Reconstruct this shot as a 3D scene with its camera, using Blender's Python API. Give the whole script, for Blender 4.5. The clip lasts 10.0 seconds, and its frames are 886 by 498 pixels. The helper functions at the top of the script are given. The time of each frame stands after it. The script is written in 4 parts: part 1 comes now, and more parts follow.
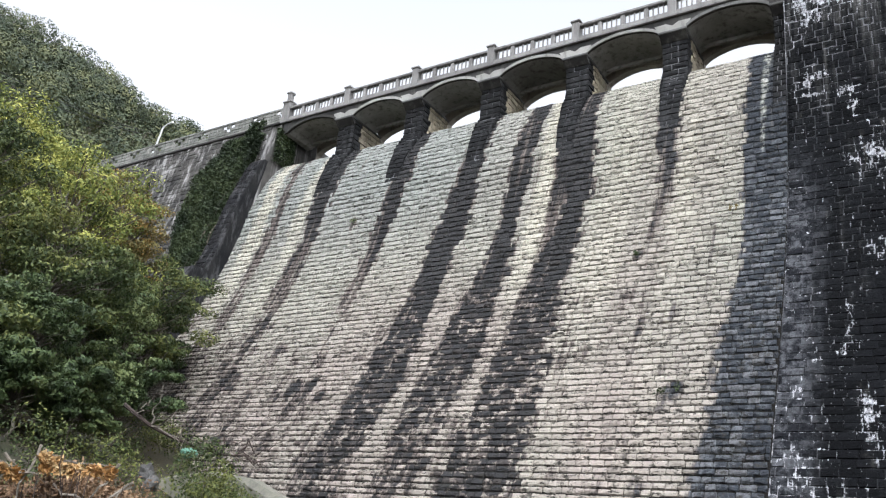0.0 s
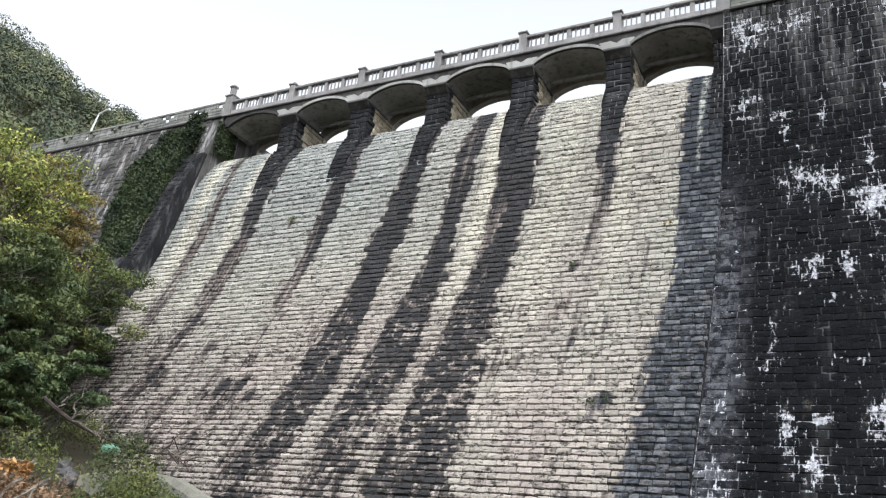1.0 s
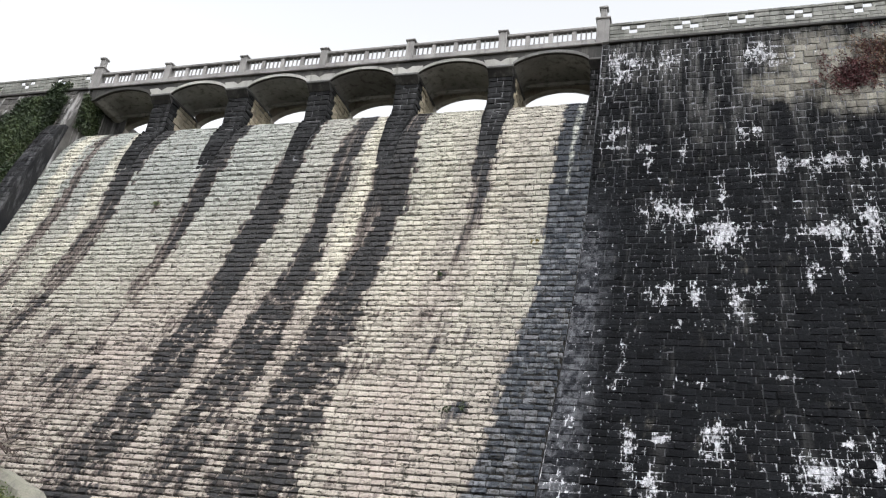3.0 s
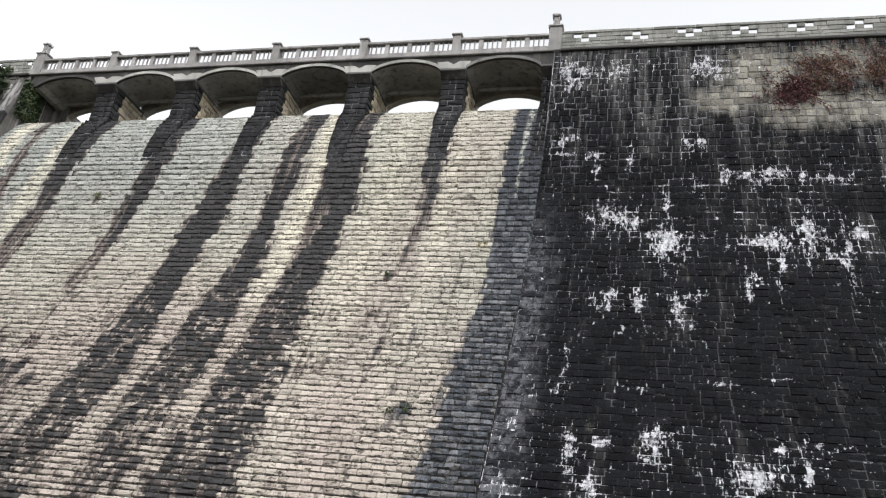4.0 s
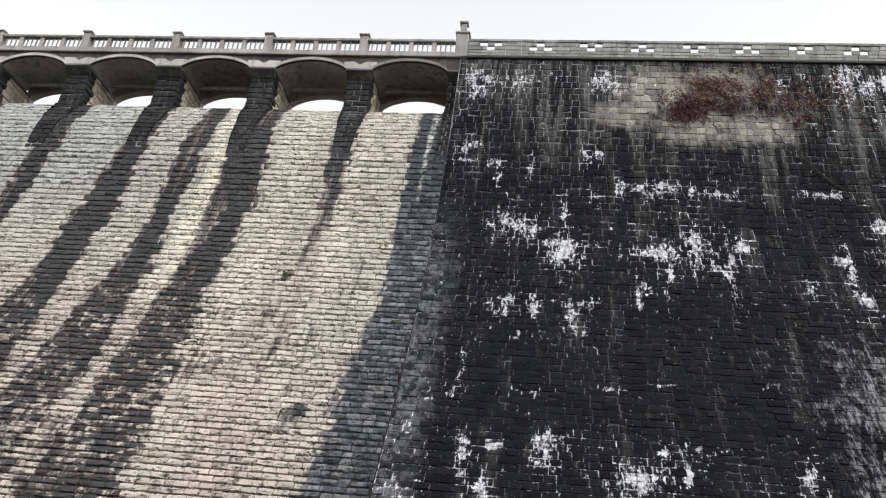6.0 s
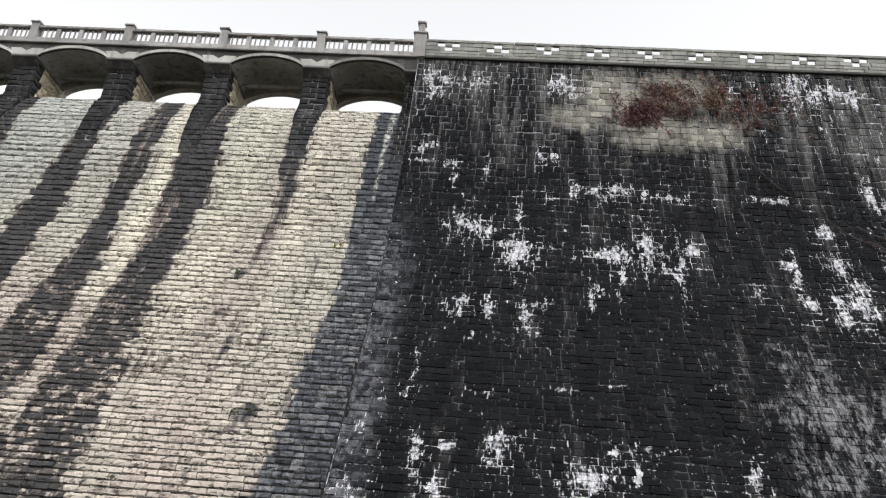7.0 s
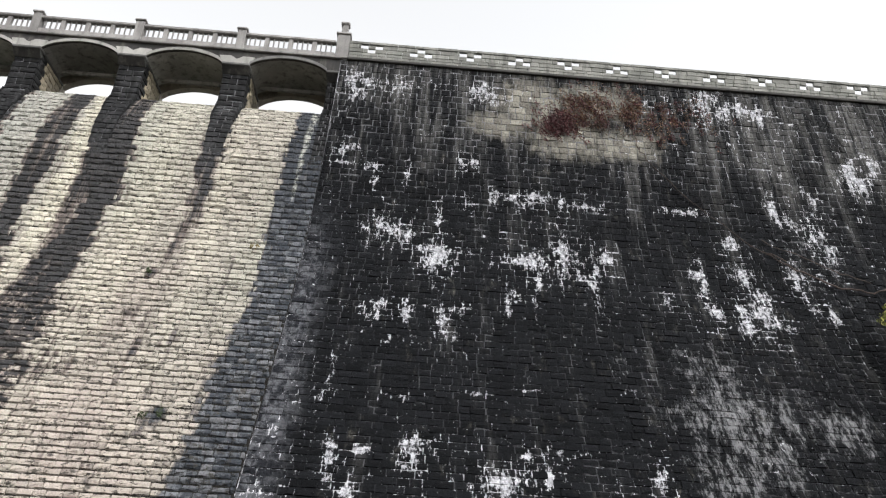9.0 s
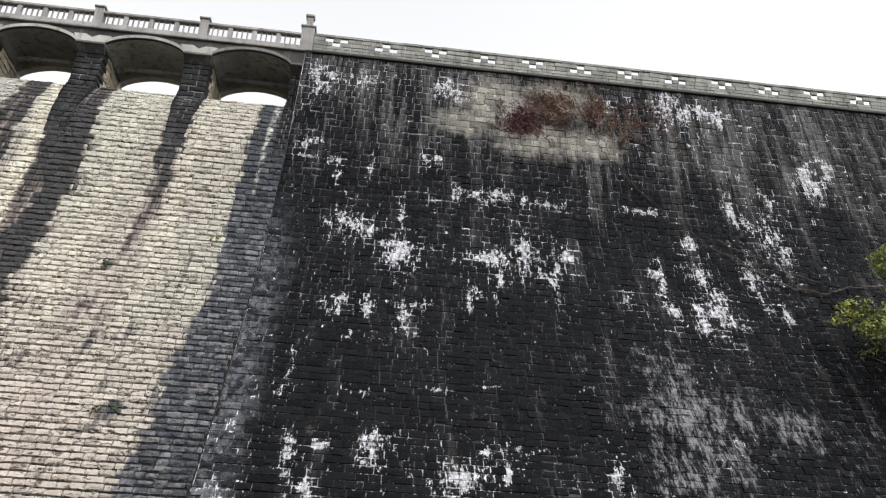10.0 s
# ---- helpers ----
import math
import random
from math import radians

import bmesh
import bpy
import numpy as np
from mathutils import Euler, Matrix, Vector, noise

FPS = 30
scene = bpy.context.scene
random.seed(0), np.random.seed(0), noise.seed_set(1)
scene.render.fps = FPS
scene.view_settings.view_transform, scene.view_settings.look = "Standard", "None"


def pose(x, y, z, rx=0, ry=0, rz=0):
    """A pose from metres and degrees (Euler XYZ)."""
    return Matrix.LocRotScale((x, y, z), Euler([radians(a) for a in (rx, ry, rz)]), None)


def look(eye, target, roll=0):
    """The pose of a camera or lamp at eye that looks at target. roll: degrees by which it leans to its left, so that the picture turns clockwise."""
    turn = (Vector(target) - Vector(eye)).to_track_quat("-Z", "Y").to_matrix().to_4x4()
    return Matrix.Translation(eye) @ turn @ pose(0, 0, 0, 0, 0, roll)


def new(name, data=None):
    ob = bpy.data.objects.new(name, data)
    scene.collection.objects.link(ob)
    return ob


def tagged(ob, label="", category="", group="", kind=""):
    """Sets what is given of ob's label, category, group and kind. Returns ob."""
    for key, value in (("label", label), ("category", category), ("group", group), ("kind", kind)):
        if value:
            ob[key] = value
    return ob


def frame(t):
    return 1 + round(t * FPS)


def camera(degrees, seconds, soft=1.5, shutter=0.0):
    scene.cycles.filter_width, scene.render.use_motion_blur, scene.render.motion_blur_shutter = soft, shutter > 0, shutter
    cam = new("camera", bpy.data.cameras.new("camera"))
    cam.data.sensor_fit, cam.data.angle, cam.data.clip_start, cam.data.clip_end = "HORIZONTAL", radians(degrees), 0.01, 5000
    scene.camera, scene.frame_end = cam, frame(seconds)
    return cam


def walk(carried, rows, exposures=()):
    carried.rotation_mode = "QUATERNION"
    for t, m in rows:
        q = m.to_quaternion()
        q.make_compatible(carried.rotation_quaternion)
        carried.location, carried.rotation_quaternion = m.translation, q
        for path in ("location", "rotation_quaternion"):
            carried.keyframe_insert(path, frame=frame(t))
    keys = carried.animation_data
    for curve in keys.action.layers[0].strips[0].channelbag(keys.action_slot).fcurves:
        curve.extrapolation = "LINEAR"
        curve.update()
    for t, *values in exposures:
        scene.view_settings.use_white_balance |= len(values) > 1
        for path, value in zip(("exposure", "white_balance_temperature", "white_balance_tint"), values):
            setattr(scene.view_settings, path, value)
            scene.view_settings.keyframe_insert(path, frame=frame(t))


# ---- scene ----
# ---- camera: turns on the spot on the path below the dam ----
cam = camera(57.0, 10.0, soft=1.2)
EYE = (4.59, -32.23, 1.6)
TURNS = [  # seconds, then the three angles of the camera in degrees
    (0.0, 111.50, -5.00, 31.81),
    (0.5, 111.79, -5.42, 29.33),
    (1.0, 112.25, -5.77, 26.85),
    (1.5, 112.74, -6.03, 24.18),
    (2.0, 113.06, -6.24, 21.49),
    (2.5, 113.37, -6.44, 18.92),
    (4.0, 114.22, -6.60, 12.55),
    (4.5, 114.46, -6.24, 10.86),
    (5.0, 114.63, -6.03, 8.98),
    (5.5, 114.92, -5.71, 7.11),
    (7.0, 115.41, -4.65, 2.27),
    (7.5, 115.59, -4.20, 0.73),
    (8.0, 115.79, -3.79, -0.65),
    (8.5, 115.99, -3.52, -2.05),
    (9.0, 116.07, -3.29, -3.40),
    (9.5, 116.06, -3.12, -4.75),
    (10.0, 115.93, -2.89, -6.15),
]
walk(cam, [(t, pose(*EYE, a, b, c)) for t, a, b, c in TURNS],
     exposures=[(0.0, 1.5, 6000, 10), (2.5, 1.48, 6230, 10), (5.0, 1.44, 6400, 10), (10.0, 1.48, 6430, 10)])

# ---- light: a bright overcast sky, a broad weak sun behind the cloud ----
world = bpy.data.worlds.new("overcast_sky")
world.use_nodes = True
scene.world = world
wt = world.node_tree
sky = wt.nodes.new("ShaderNodeTexSky")
sky.sky_type, sky.sun_disc = "NISHITA", False
sky.sun_elevation, sky.sun_rotation = radians(48), radians(140)
sky.air_density, sky.dust_density = 1.0, 4.0
pale = wt.nodes.new("ShaderNodeHueSaturation")
pale.inputs["Saturation"].default_value = 0.04
pale.inputs["Value"].default_value = 1.0
wt.links.new(sky.outputs[0], pale.inputs["Color"])
wt.links.new(pale.outputs[0], wt.nodes["Background"].inputs["Color"])
wt.nodes["Background"].inputs["Strength"].default_value = 0.15

sun_data = bpy.data.lights.new("veiled_sun", "SUN")
sun_data.energy, sun_data.angle, sun_data.color = 0.42, radians(25), (1.0, 0.97, 0.93)
sun = new("veiled_sun", sun_data)
sun.matrix_world = look((30, -40, 60), (0, 0, 0))


# ---- materials ----
class Graph:
    """A small builder for node materials."""

    def __init__(self, name, rough=0.85, metal=0.0, spec=0.12):
        self.mat = bpy.data.materials.new(name)
        self.mat.use_nodes = True
        self.tree = self.mat.node_tree
        self.bsdf = self.tree.nodes["Principled BSDF"]
        self.bsdf.inputs["Roughness"].default_value = rough
        self.bsdf.inputs["Metallic"].default_value = metal
        self.bsdf.inputs["Specular IOR Level"].default_value = spec

    def node(self, kind, **inputs):
        n = self.tree.nodes.new(kind)
        for key, value in inputs.items():
            self.put(value, n.inputs[key])
        return n

    def put(self, value, socket):
        if isinstance(value, bpy.types.NodeSocket):
            self.tree.links.new(value, socket)
        else:
            socket.default_value = value

    def math(self, op, a, b=0.0, clamp=False):
        n = self.tree.nodes.new("ShaderNodeMath")
        n.operation, n.use_clamp = op, clamp
        self.put(a, n.inputs[0])
        self.put(b, n.inputs[1])
        return n.outputs[0]

    def place(self):
        return self.tree.nodes.new("ShaderNodeNewGeometry").outputs["Position"]

    def axes(self, v):
        return self.node("ShaderNodeSeparateXYZ", Vector=v).outputs

    def scaled(self, v, s):
        n = self.tree.nodes.new("ShaderNodeVectorMath")
        n.operation = "MULTIPLY"
        self.put(v, n.inputs[0])
        n.inputs[1].default_value = s
        return n.outputs[0]

    def noise(self, v, scale, detail=3.0, rough=0.55):
        return self.node("ShaderNodeTexNoise", Vector=v, Scale=scale, Detail=detail, Roughness=rough).outputs["Fac"]

    def smooth(self, v, low, high):
        n = self.node("ShaderNodeMapRange", Value=v)
        n.interpolation_type = "SMOOTHSTEP"
        n.inputs["From Min"].default_value, n.inputs["From Max"].default_value = low, high
        return n.outputs[0]

    def ramp(self, fac, stops):
        n = self.node("ShaderNodeValToRGB", Fac=fac)
        el = n.color_ramp.elements
        while len(el) < len(stops):
            el.new(0.5)
        for e, (p, c) in zip(el, stops):
            e.position = p
            e.color = (c, c, c, 1) if isinstance(c, (int, float)) else (*c, 1)
        return n.outputs[0]

    def mix(self, fac, a, b):
        n = self.tree.nodes.new("ShaderNodeMix")
        n.data_type = "RGBA"
        self.put(fac, n.inputs["Factor"])
        for value, key in ((a, 6), (b, 7)):
            self.put((*value, 1) if isinstance(value, tuple) else value, n.inputs[key])
        return n.outputs[2]

    def tone(self, colour, fac):
        """colour times fac"""
        n = self.tree.nodes.new("ShaderNodeVectorMath")
        n.operation = "SCALE"
        self.put(colour, n.inputs[0])
        self.put(fac, n.inputs["Scale"])
        return n.outputs[0]

    def chance(self):
        """A number of its own for each piece, loose or joined."""
        a = self.tree.nodes.new("ShaderNodeNewGeometry").outputs["Random Per Island"]
        b = self.tree.nodes.new("ShaderNodeObjectInfo").outputs["Random"]
        return self.math("FRACT", self.math("ADD", a, b))

    def finish(self, colour, bump=None, strength=0.5, distance=0.02):
        self.put((*colour, 1) if isinstance(colour, tuple) else colour, self.bsdf.inputs["Base Color"])
        if bump is not None:
            n = self.node("ShaderNodeBump", Height=bump, Strength=strength, Distance=distance)
            self.put(n.outputs[0], self.bsdf.inputs["Normal"])
        return self.mat


# dark water streaks down the spillway, each from its foot up: height, middle, half width in metres, depth of stain
STREAKS = [
    [(10.0, -27.3, 0.7, 0.25), (15.0, -27.6, 0.5, 0.45), (19.7, -27.6, 0.4, 0.6), (24.5, -28.1, 0.36, 0.6)],
    [(6.0, -24.1, 0.8, 0.25), (10.2, -24.2, 0.8, 0.4), (13.7, -24.4, 0.75, 0.5), (17.4, -24.5, 0.5, 0.7), (21.3, -24.3, 0.6, 1.0)],
    [(10.0, -19.0, 0.4, 0.15), (13.5, -19.45, 0.45, 0.45), (17.1, -19.4, 0.55, 0.75), (21.0, -19.2, 0.5, 1.0)],
    [(3.7, -15.2, 1.05, 0.7), (7.5, -15.05, 1.05, 0.75), (10.3, -15.05, 0.85, 0.8), (16.9, -15.05, 0.8, 0.95), (21.6, -14.75, 0.55, 1.0)],
    [(4.5, -11.9, 0.9, 0.5), (7.6, -12.0, 1.1, 0.75), (10.3, -12.0, 1.0, 0.8), (13.4, -11.8, 0.75, 0.85), (16.7, -11.9, 0.48, 0.9), (23.5, -11.9, 0.6, 0.8)],
    [(4.0, -8.7, 1.5, 0.8), (7.7, -8.9, 1.3, 0.85), (10.3, -8.95, 1.1, 0.8), (13.3, -9.1, 0.85, 0.9), (16.6, -8.75, 0.55, 1.0), (20.0, -8.85, 0.65, 1.0), (24.0, -9.0, 0.5, 0.7)],
    [(13.5, -10.0, 0.3, 0.3), (16.6, -9.7, 0.38, 0.5), (20.5, -9.6, 0.5, 0.95)],
    [(10.5, -4.75, 0.25, 0.1), (13.2, -4.85, 0.35, 0.3), (16.3, -4.8, 0.32, 0.55), (20.0, -4.8, 0.4, 1.0)],
    [(4.4, 0.2, 2.25, 1.0), (6.0, 0.2, 2.0, 1.0), (10.4, 0.2, 1.95, 1.0), (13.5, 0.2, 1.72, 1.0), (15.4, 0.2, 1.68, 1.0), (16.2, 0.2, 1.88, 1.0), (24.5, 0.2, 1.75, 1.0)],
]
# pale stripes that the water keeps clean
STRIPES = [
    [(11.0, -10.25, 0.3, 0.2), (13.4, -10.45, 0.5, 0.8), (16.7, -10.3, 0.5, 1.0), (24.0, -10.7, 0.35, 1.0)],
    [(12.0, -28.7, 0.5, 0.3), (17.0, -28.7, 0.6, 0.9), (24.5, -29.2, 0.5, 1.0)],
    [(12.0, -25.8, 0.4, 0.3), (17.0, -25.6, 0.5, 0.7), (24.5, -25.6, 0.4, 0.8)],
    [(9.0, -6.9, 0.8, 0.2), (13.0, -7.0, 0.9, 0.5), (24.5, -6.9, 0.7, 0.3)],
    [(12.0, -3.9, 0.4, 0.2), (17.0, -3.9, 0.4, 0.6), (22.0, -3.9, 0.3, 0.3)],
]
# lime bleeding out of the dark wall, by height: x, z and half sizes in metres
LIME_TOP = [(2.0, 25.82, 1.6, 0.23), (2.67, 25.83, 0.54, 0.59), (0.96, 25.39, 0.4, 0.77), (7.05, 25.63, 0.82, 0.59), (17.96, 26.13, 0.72, 0.8), (18.76, 25.85, 1.74, 0.48),
            (17.81, 25.14, 0.34, 0.47), (0.92, 21.42, 0.3, 0.28), (0.91, 20.51, 0.37, 0.13), (2.27, 20.51, 0.37, 0.16), (2.37, 19.6, 0.12, 0.32), (3.79, 20.19, 0.12, 0.49),
            (6.13, 20.98, 0.2, 0.51), (6.76, 21.05, 0.15, 0.51), (6.58, 18.91, 0.29, 0.32), (7.55, 19.34, 0.2, 0.25), (8.54, 19.29, 0.25, 0.32), (9.54, 19.4, 0.5, 0.32),
            (10.53, 19.2, 0.12, 0.39), (11.64, 19.07, 0.63, 0.19), (11.31, 19.93, 0.38, 0.13), (15.66, 19.2, 0.64, 0.19), (16.42, 19.23, 0.26, 0.13), (5.28, 17.93, 0.12, 0.57)]
LIME_MIDDLE = [(2.97, 17.18, 0.23, 0.56), (3.46, 16.94, 0.69, 0.25), (4.05, 16.85, 0.14, 0.47), (5.22, 15.72, 0.5, 0.56), (5.37, 16.04, 0.8, 0.16), (5.25, 15.1, 0.22, 0.47),
               (8.59, 15.79, 0.46, 0.25), (9.28, 15.72, 0.42, 0.37), (9.2, 14.48, 0.18, 0.92), (10.45, 16.0, 0.35, 0.8), (11.0, 15.6, 0.28, 0.79), (11.6, 15.21, 0.14, 1.09),
               (12.23, 16.21, 0.29, 0.32), (8.05, 13.32, 0.11, 0.72), (8.35, 13.78, 0.18, 0.23), (3.11, 12.63, 0.41, 0.42), (4.25, 12.61, 0.21, 0.5), (5.58, 12.35, 0.21, 0.49),
               (5.49, 12.9, 0.42, 0.14), (6.34, 12.98, 0.08, 0.28), (3.86, 11.22, 0.3, 0.13), (14.33, 14.29, 0.12, 0.25), (16.02, 15.39, 0.14, 1.11), (15.67, 15.73, 0.29, 0.19)]
LIME_FAR = [(16.14, 13.84, 0.23, 0.24), (17.88, 15.6, 0.49, 0.8), (17.95, 14.25, 0.59, 1.21), (17.22, 13.3, 0.23, 0.52), (18.48, 13.43, 0.46, 0.44), (20.08, 15.84, 0.5, 0.8),
            (20.02, 14.93, 0.24, 0.63), (20.87, 13.83, 0.14, 0.6), (21.2, 15.97, 0.2, 0.19), (17.66, 17.76, 0.2, 0.38), (19.94, 19.62, 0.21, 0.49), (20.72, 19.07, 0.65, 0.33),
            (21.37, 18.17, 0.26, 0.66), (21.96, 17.61, 0.21, 0.64), (24.25, 22.28, 0.22, 0.72), (24.39, 21.78, 0.56, 0.35), (25.25, 22.93, 0.28, 0.55)]
LIME_FOOT = [(1.97, 8.83, 0.21, 0.27), (1.95, 9.52, 0.06, 0.7), (4.34, 8.83, 0.4, 0.11), (6.93, 9.11, 0.34, 0.09), (8.36, 9.44, 0.23, 0.07), (12.04, 9.66, 0.24, 0.07),
             (2.45, 6.48, 0.1, 0.42), (3.25, 6.73, 0.25, 0.09), (4.23, 8.04, 0.18, 0.18), (4.84, 6.77, 0.25, 0.39), (4.8, 6.19, 0.25, 0.15), (3.02, 5.43, 0.19, 0.2),
             (8.26, 6.86, 0.14, 0.08), (7.52, 5.87, 0.41, 0.36), (8.8, 6.24, 0.1, 0.28), (9.41, 7.06, 0.26, 0.06), (10.11, 7.11, 0.21, 0.06), (8.89, 7.11, 0.07, 0.2),
             (12.28, 6.6, 0.18, 0.48)]
# stone worn pale grey
WORN = [(14.97, 11.06, 0.85, 1.05), (13.76, 8.8, 1.17, 0.56), (15.13, 8.92, 0.79, 1.38), (15.88, 8.32, 0.78, 1.33), (17.12, 9.1, 0.3, 0.7), (14.24, 6.76, 1.08, 0.79),
        (18.94, 8.8, 0.81, 0.69), (20.92, 16.56, 1.52, 1.93), (11.85, 10.75, 0.21, 0.64)]


def lime_of(g, p, patches, grow=1.0):
    """1 inside the patches, falling to 0 half a size outside; and the same for a wide rim round them."""
    least = None
    for cx, cz, rx, rz in patches:
        w = g.tree.nodes.new("ShaderNodeVectorMath")
        w.operation = "MULTIPLY_ADD"
        g.put(p, w.inputs[0])
        w.inputs[1].default_value = (1 / rx / grow, 0, 1 / rz / grow)
        w.inputs[2].default_value = (-cx / rx / grow, 0, -cz / rz / grow)
        d = g.tree.nodes.new("ShaderNodeVectorMath")
        d.operation = "LENGTH"
        g.put(w.outputs[0], d.inputs[0])
        least = d.outputs["Value"] if least is None else g.math("MINIMUM", least, d.outputs["Value"])
    return g.math("SUBTRACT", 1.5, least, clamp=True), g.math("MULTIPLY", g.math("SUBTRACT", 3.4, least), 0.45, clamp=True)


def streaks_of(g, x, z, streaks, soft):
    """The deepest of the streaks at x and z."""
    most = None
    up = g.math("DIVIDE", z, 26.0)
    for stops in streaks:
        n = g.ramp(up, [(h / 26.0, ((c + 32.0) / 34.0, w / 3.0, k)) for h, c, w, k in stops])
        c, w, k = g.axes(n)
        off = g.math("ABSOLUTE", g.math("SUBTRACT", g.math("SUBTRACT", g.math("MULTIPLY", c, 34.0), 32.0), x))
        over = g.math("DIVIDE", g.math("SUBTRACT", g.math("MULTIPLY", w, 3.0), off), soft)
        deep = g.math("MULTIPLY", g.smooth(over, -0.6, 0.6), k)
        most = deep if most is None else g.math("MAXIMUM", most, deep)
    return most


def spillway_look(name, joint=False):
    g = Graph(name, 0.85, spec=0.1)
    p = g.place()
    x, y, z = g.axes(p)
    wob = g.math("SUBTRACT", g.noise(g.scaled(p, (0.6, 0.3, 0.3)), 1.0, 4.0), 0.5)
    wob2 = g.math("SUBTRACT", g.noise(g.scaled(p, (2.2, 2.0, 1.6)), 1.0, 3.0), 0.5)
    rnd = g.chance()
    jit = g.math("MULTIPLY", g.math("SUBTRACT", rnd, 0.5), 0.32)
    xw = g.math("ADD", x, g.math("ADD", g.math("MULTIPLY", wob, 0.6), g.math("ADD", g.math("MULTIPLY", wob2, 0.45), jit)))
    low = g.smooth(z, 15.5, 9.5)
    broken = g.noise(g.scaled(p, (2.4, 1.8, 3.6)), 1.0, 3.0, 0.6)
    broken = g.math("MULTIPLY", g.math("MULTIPLY", g.smooth(broken, 0.46, 0.64), low), g.smooth(x, -2.2, -3.4))
    deep = g.math("MULTIPLY", streaks_of(g, xw, z, STREAKS, 0.38), g.math("SUBTRACT", 1.0, g.math("MULTIPLY", broken, 0.75)))
    light = g.math("SUBTRACT", 0.75, g.math("MULTIPLY", deep, 0.70))
    # the far foot is darker and browner: tree shade painted into the stone
    tree_shade = g.math("MULTIPLY", g.smooth(x, -9.0, -27.0), g.smooth(z, 15.0, 4.0))
    light = g.math("SUBTRACT", light, g.math("MULTIPLY", tree_shade, 0.26))
    pale = streaks_of(g, xw, z, STRIPES, 0.3)
    # thin runs of water and blotches low down
    runs = g.noise(g.scaled(p, (2.6, 0.25, 0.16)), 1.0, 5.0, 0.6)
    light = g.math("ADD", light, g.math("MULTIPLY", g.math("SUBTRACT", runs, 0.5), 0.95))
    thin = g.noise(g.scaled(p, (7.0, 0.4, 0.12)), 1.0, 4.0, 0.6)
    light = g.math("ADD", light, g.math("MULTIPLY", g.math("SUBTRACT", thin, 0.5), 0.75))
    blot = g.noise(g.scaled(p, (0.9, 0.5, 0.8)), 1.0, 5.0, 0.65)
    light = g.math("ADD", light, g.math("MULTIPLY", g.math("MULTIPLY", g.math("SUBTRACT", blot, 0.525), 1.4), low))
    moss = g.noise(g.scaled(p, (3.4, 3.0, 5.0)), 1.0, 4.0, 0.7)
    marks, _ = lime_of(g, p, [(-3.1, 7.4, 0.5, 0.35), (-3.3, 6.8, 0.16, 0.5), (-19.4, 8.2, 0.25, 0.5), (-18.4, 8.1, 0.2, 0.5), (-17.6, 7.8, 0.2, 0.4), (-5.4, 13.6, 0.2, 0.3), (-21.5, 18.1, 0.2, 0.4), (-11.4, 9.6, 0.9, 0.5)])
    light = g.math("SUBTRACT", light, g.math("MULTIPLY", g.math("MULTIPLY", marks, moss), 0.85))
    light = g.smooth(light, 0.17, 0.70)
    light = g.math("ADD", light, g.math("MULTIPLY", g.math("SUBTRACT", rnd, 0.5), g.math("ADD", 0.12, g.math("MULTIPLY", low, 0.3))), clamp=True)
    hue = g.noise(g.scaled(p, (0.16, 0.1, 0.1)), 1.0, 2.0)
    rosy = g.math("ADD", g.math("MULTIPLY", g.smooth(hue, 0.35, 0.65), 0.5), g.math("MULTIPLY", g.smooth(z, 16.5, 7.5), 0.6), clamp=True)
    clean = g.mix(rosy, (0.32, 0.31, 0.262), (0.325, 0.283, 0.248))
    green = g.math("MULTIPLY", g.smooth(z, 13.0, 21.0), g.smooth(x, -6.0, -20.0))
    clean = g.mix(g.math("MULTIPLY", green, 0.75), clean, (0.245, 0.263, 0.25))
    clean = g.mix(g.math("MULTIPLY", pale, 0.85), clean, (0.47, 0.44, 0.36))
    blue = g.smooth(x, -6.0, -2.0)
    dark = g.mix(blue, (0.037, 0.0365, 0.0375), (0.036, 0.04, 0.047))
    brown = g.mix(blue, (0.15, 0.125, 0.112), (0.145, 0.13, 0.12))
    col = g.mix(g.smooth(light, 0.0, 0.5), dark, g.mix(g.smooth(light, 0.4, 1.0), brown, clean))
    # mottled grey stone and lime in the wet band beside the wall
    mott = g.noise(g.scaled(p, (4.0, 2.0, 3.2)), 1.0, 5.0, 0.75)
    shade = g.math("MULTIPLY", g.math("MULTIPLY", g.math("MULTIPLY", blue, g.math("ADD", 0.2, g.math("MULTIPLY", g.smooth(z, 21.0, 14.0), 0.8))), g.smooth(light, 0.5, 0.1)), g.smooth(g.math("ADD", mott, g.math("MULTIPLY", rnd, 0.2)), 0.5, 0.78))
    col = g.mix(g.math("MULTIPLY", shade, 0.8), col, (0.15, 0.155, 0.165))
    trail, _ = lime_of(g, p, [(-0.83, 23.9, 0.16, 0.9), (-0.87, 22.2, 0.13, 0.9), (-0.9, 20.6, 0.11, 0.9), (-0.94, 19.0, 0.08, 0.7)])
    col = g.mix(g.math("MULTIPLY", trail, g.smooth(mott, 0.4, 0.55)), col, (0.36, 0.36, 0.32))
    # moss and broken edges, stone by stone
    col = g.mix(g.math("MULTIPLY", g.smooth(moss, 0.55, 0.64), g.math("ADD", 0.45, g.math("MULTIPLY", low, 0.4))), col, (0.045, 0.042, 0.036))
    chip = g.noise(g.scaled(p, (3.2, 2.4, 9.5)), 1.0, 4.0, 0.65)
    col = g.mix(g.math("MULTIPLY", g.smooth(chip, 0.585, 0.635), 0.85), col, (0.022, 0.020, 0.018))
    odd = g.math("FRACT", g.math("MULTIPLY", rnd, 7.31))
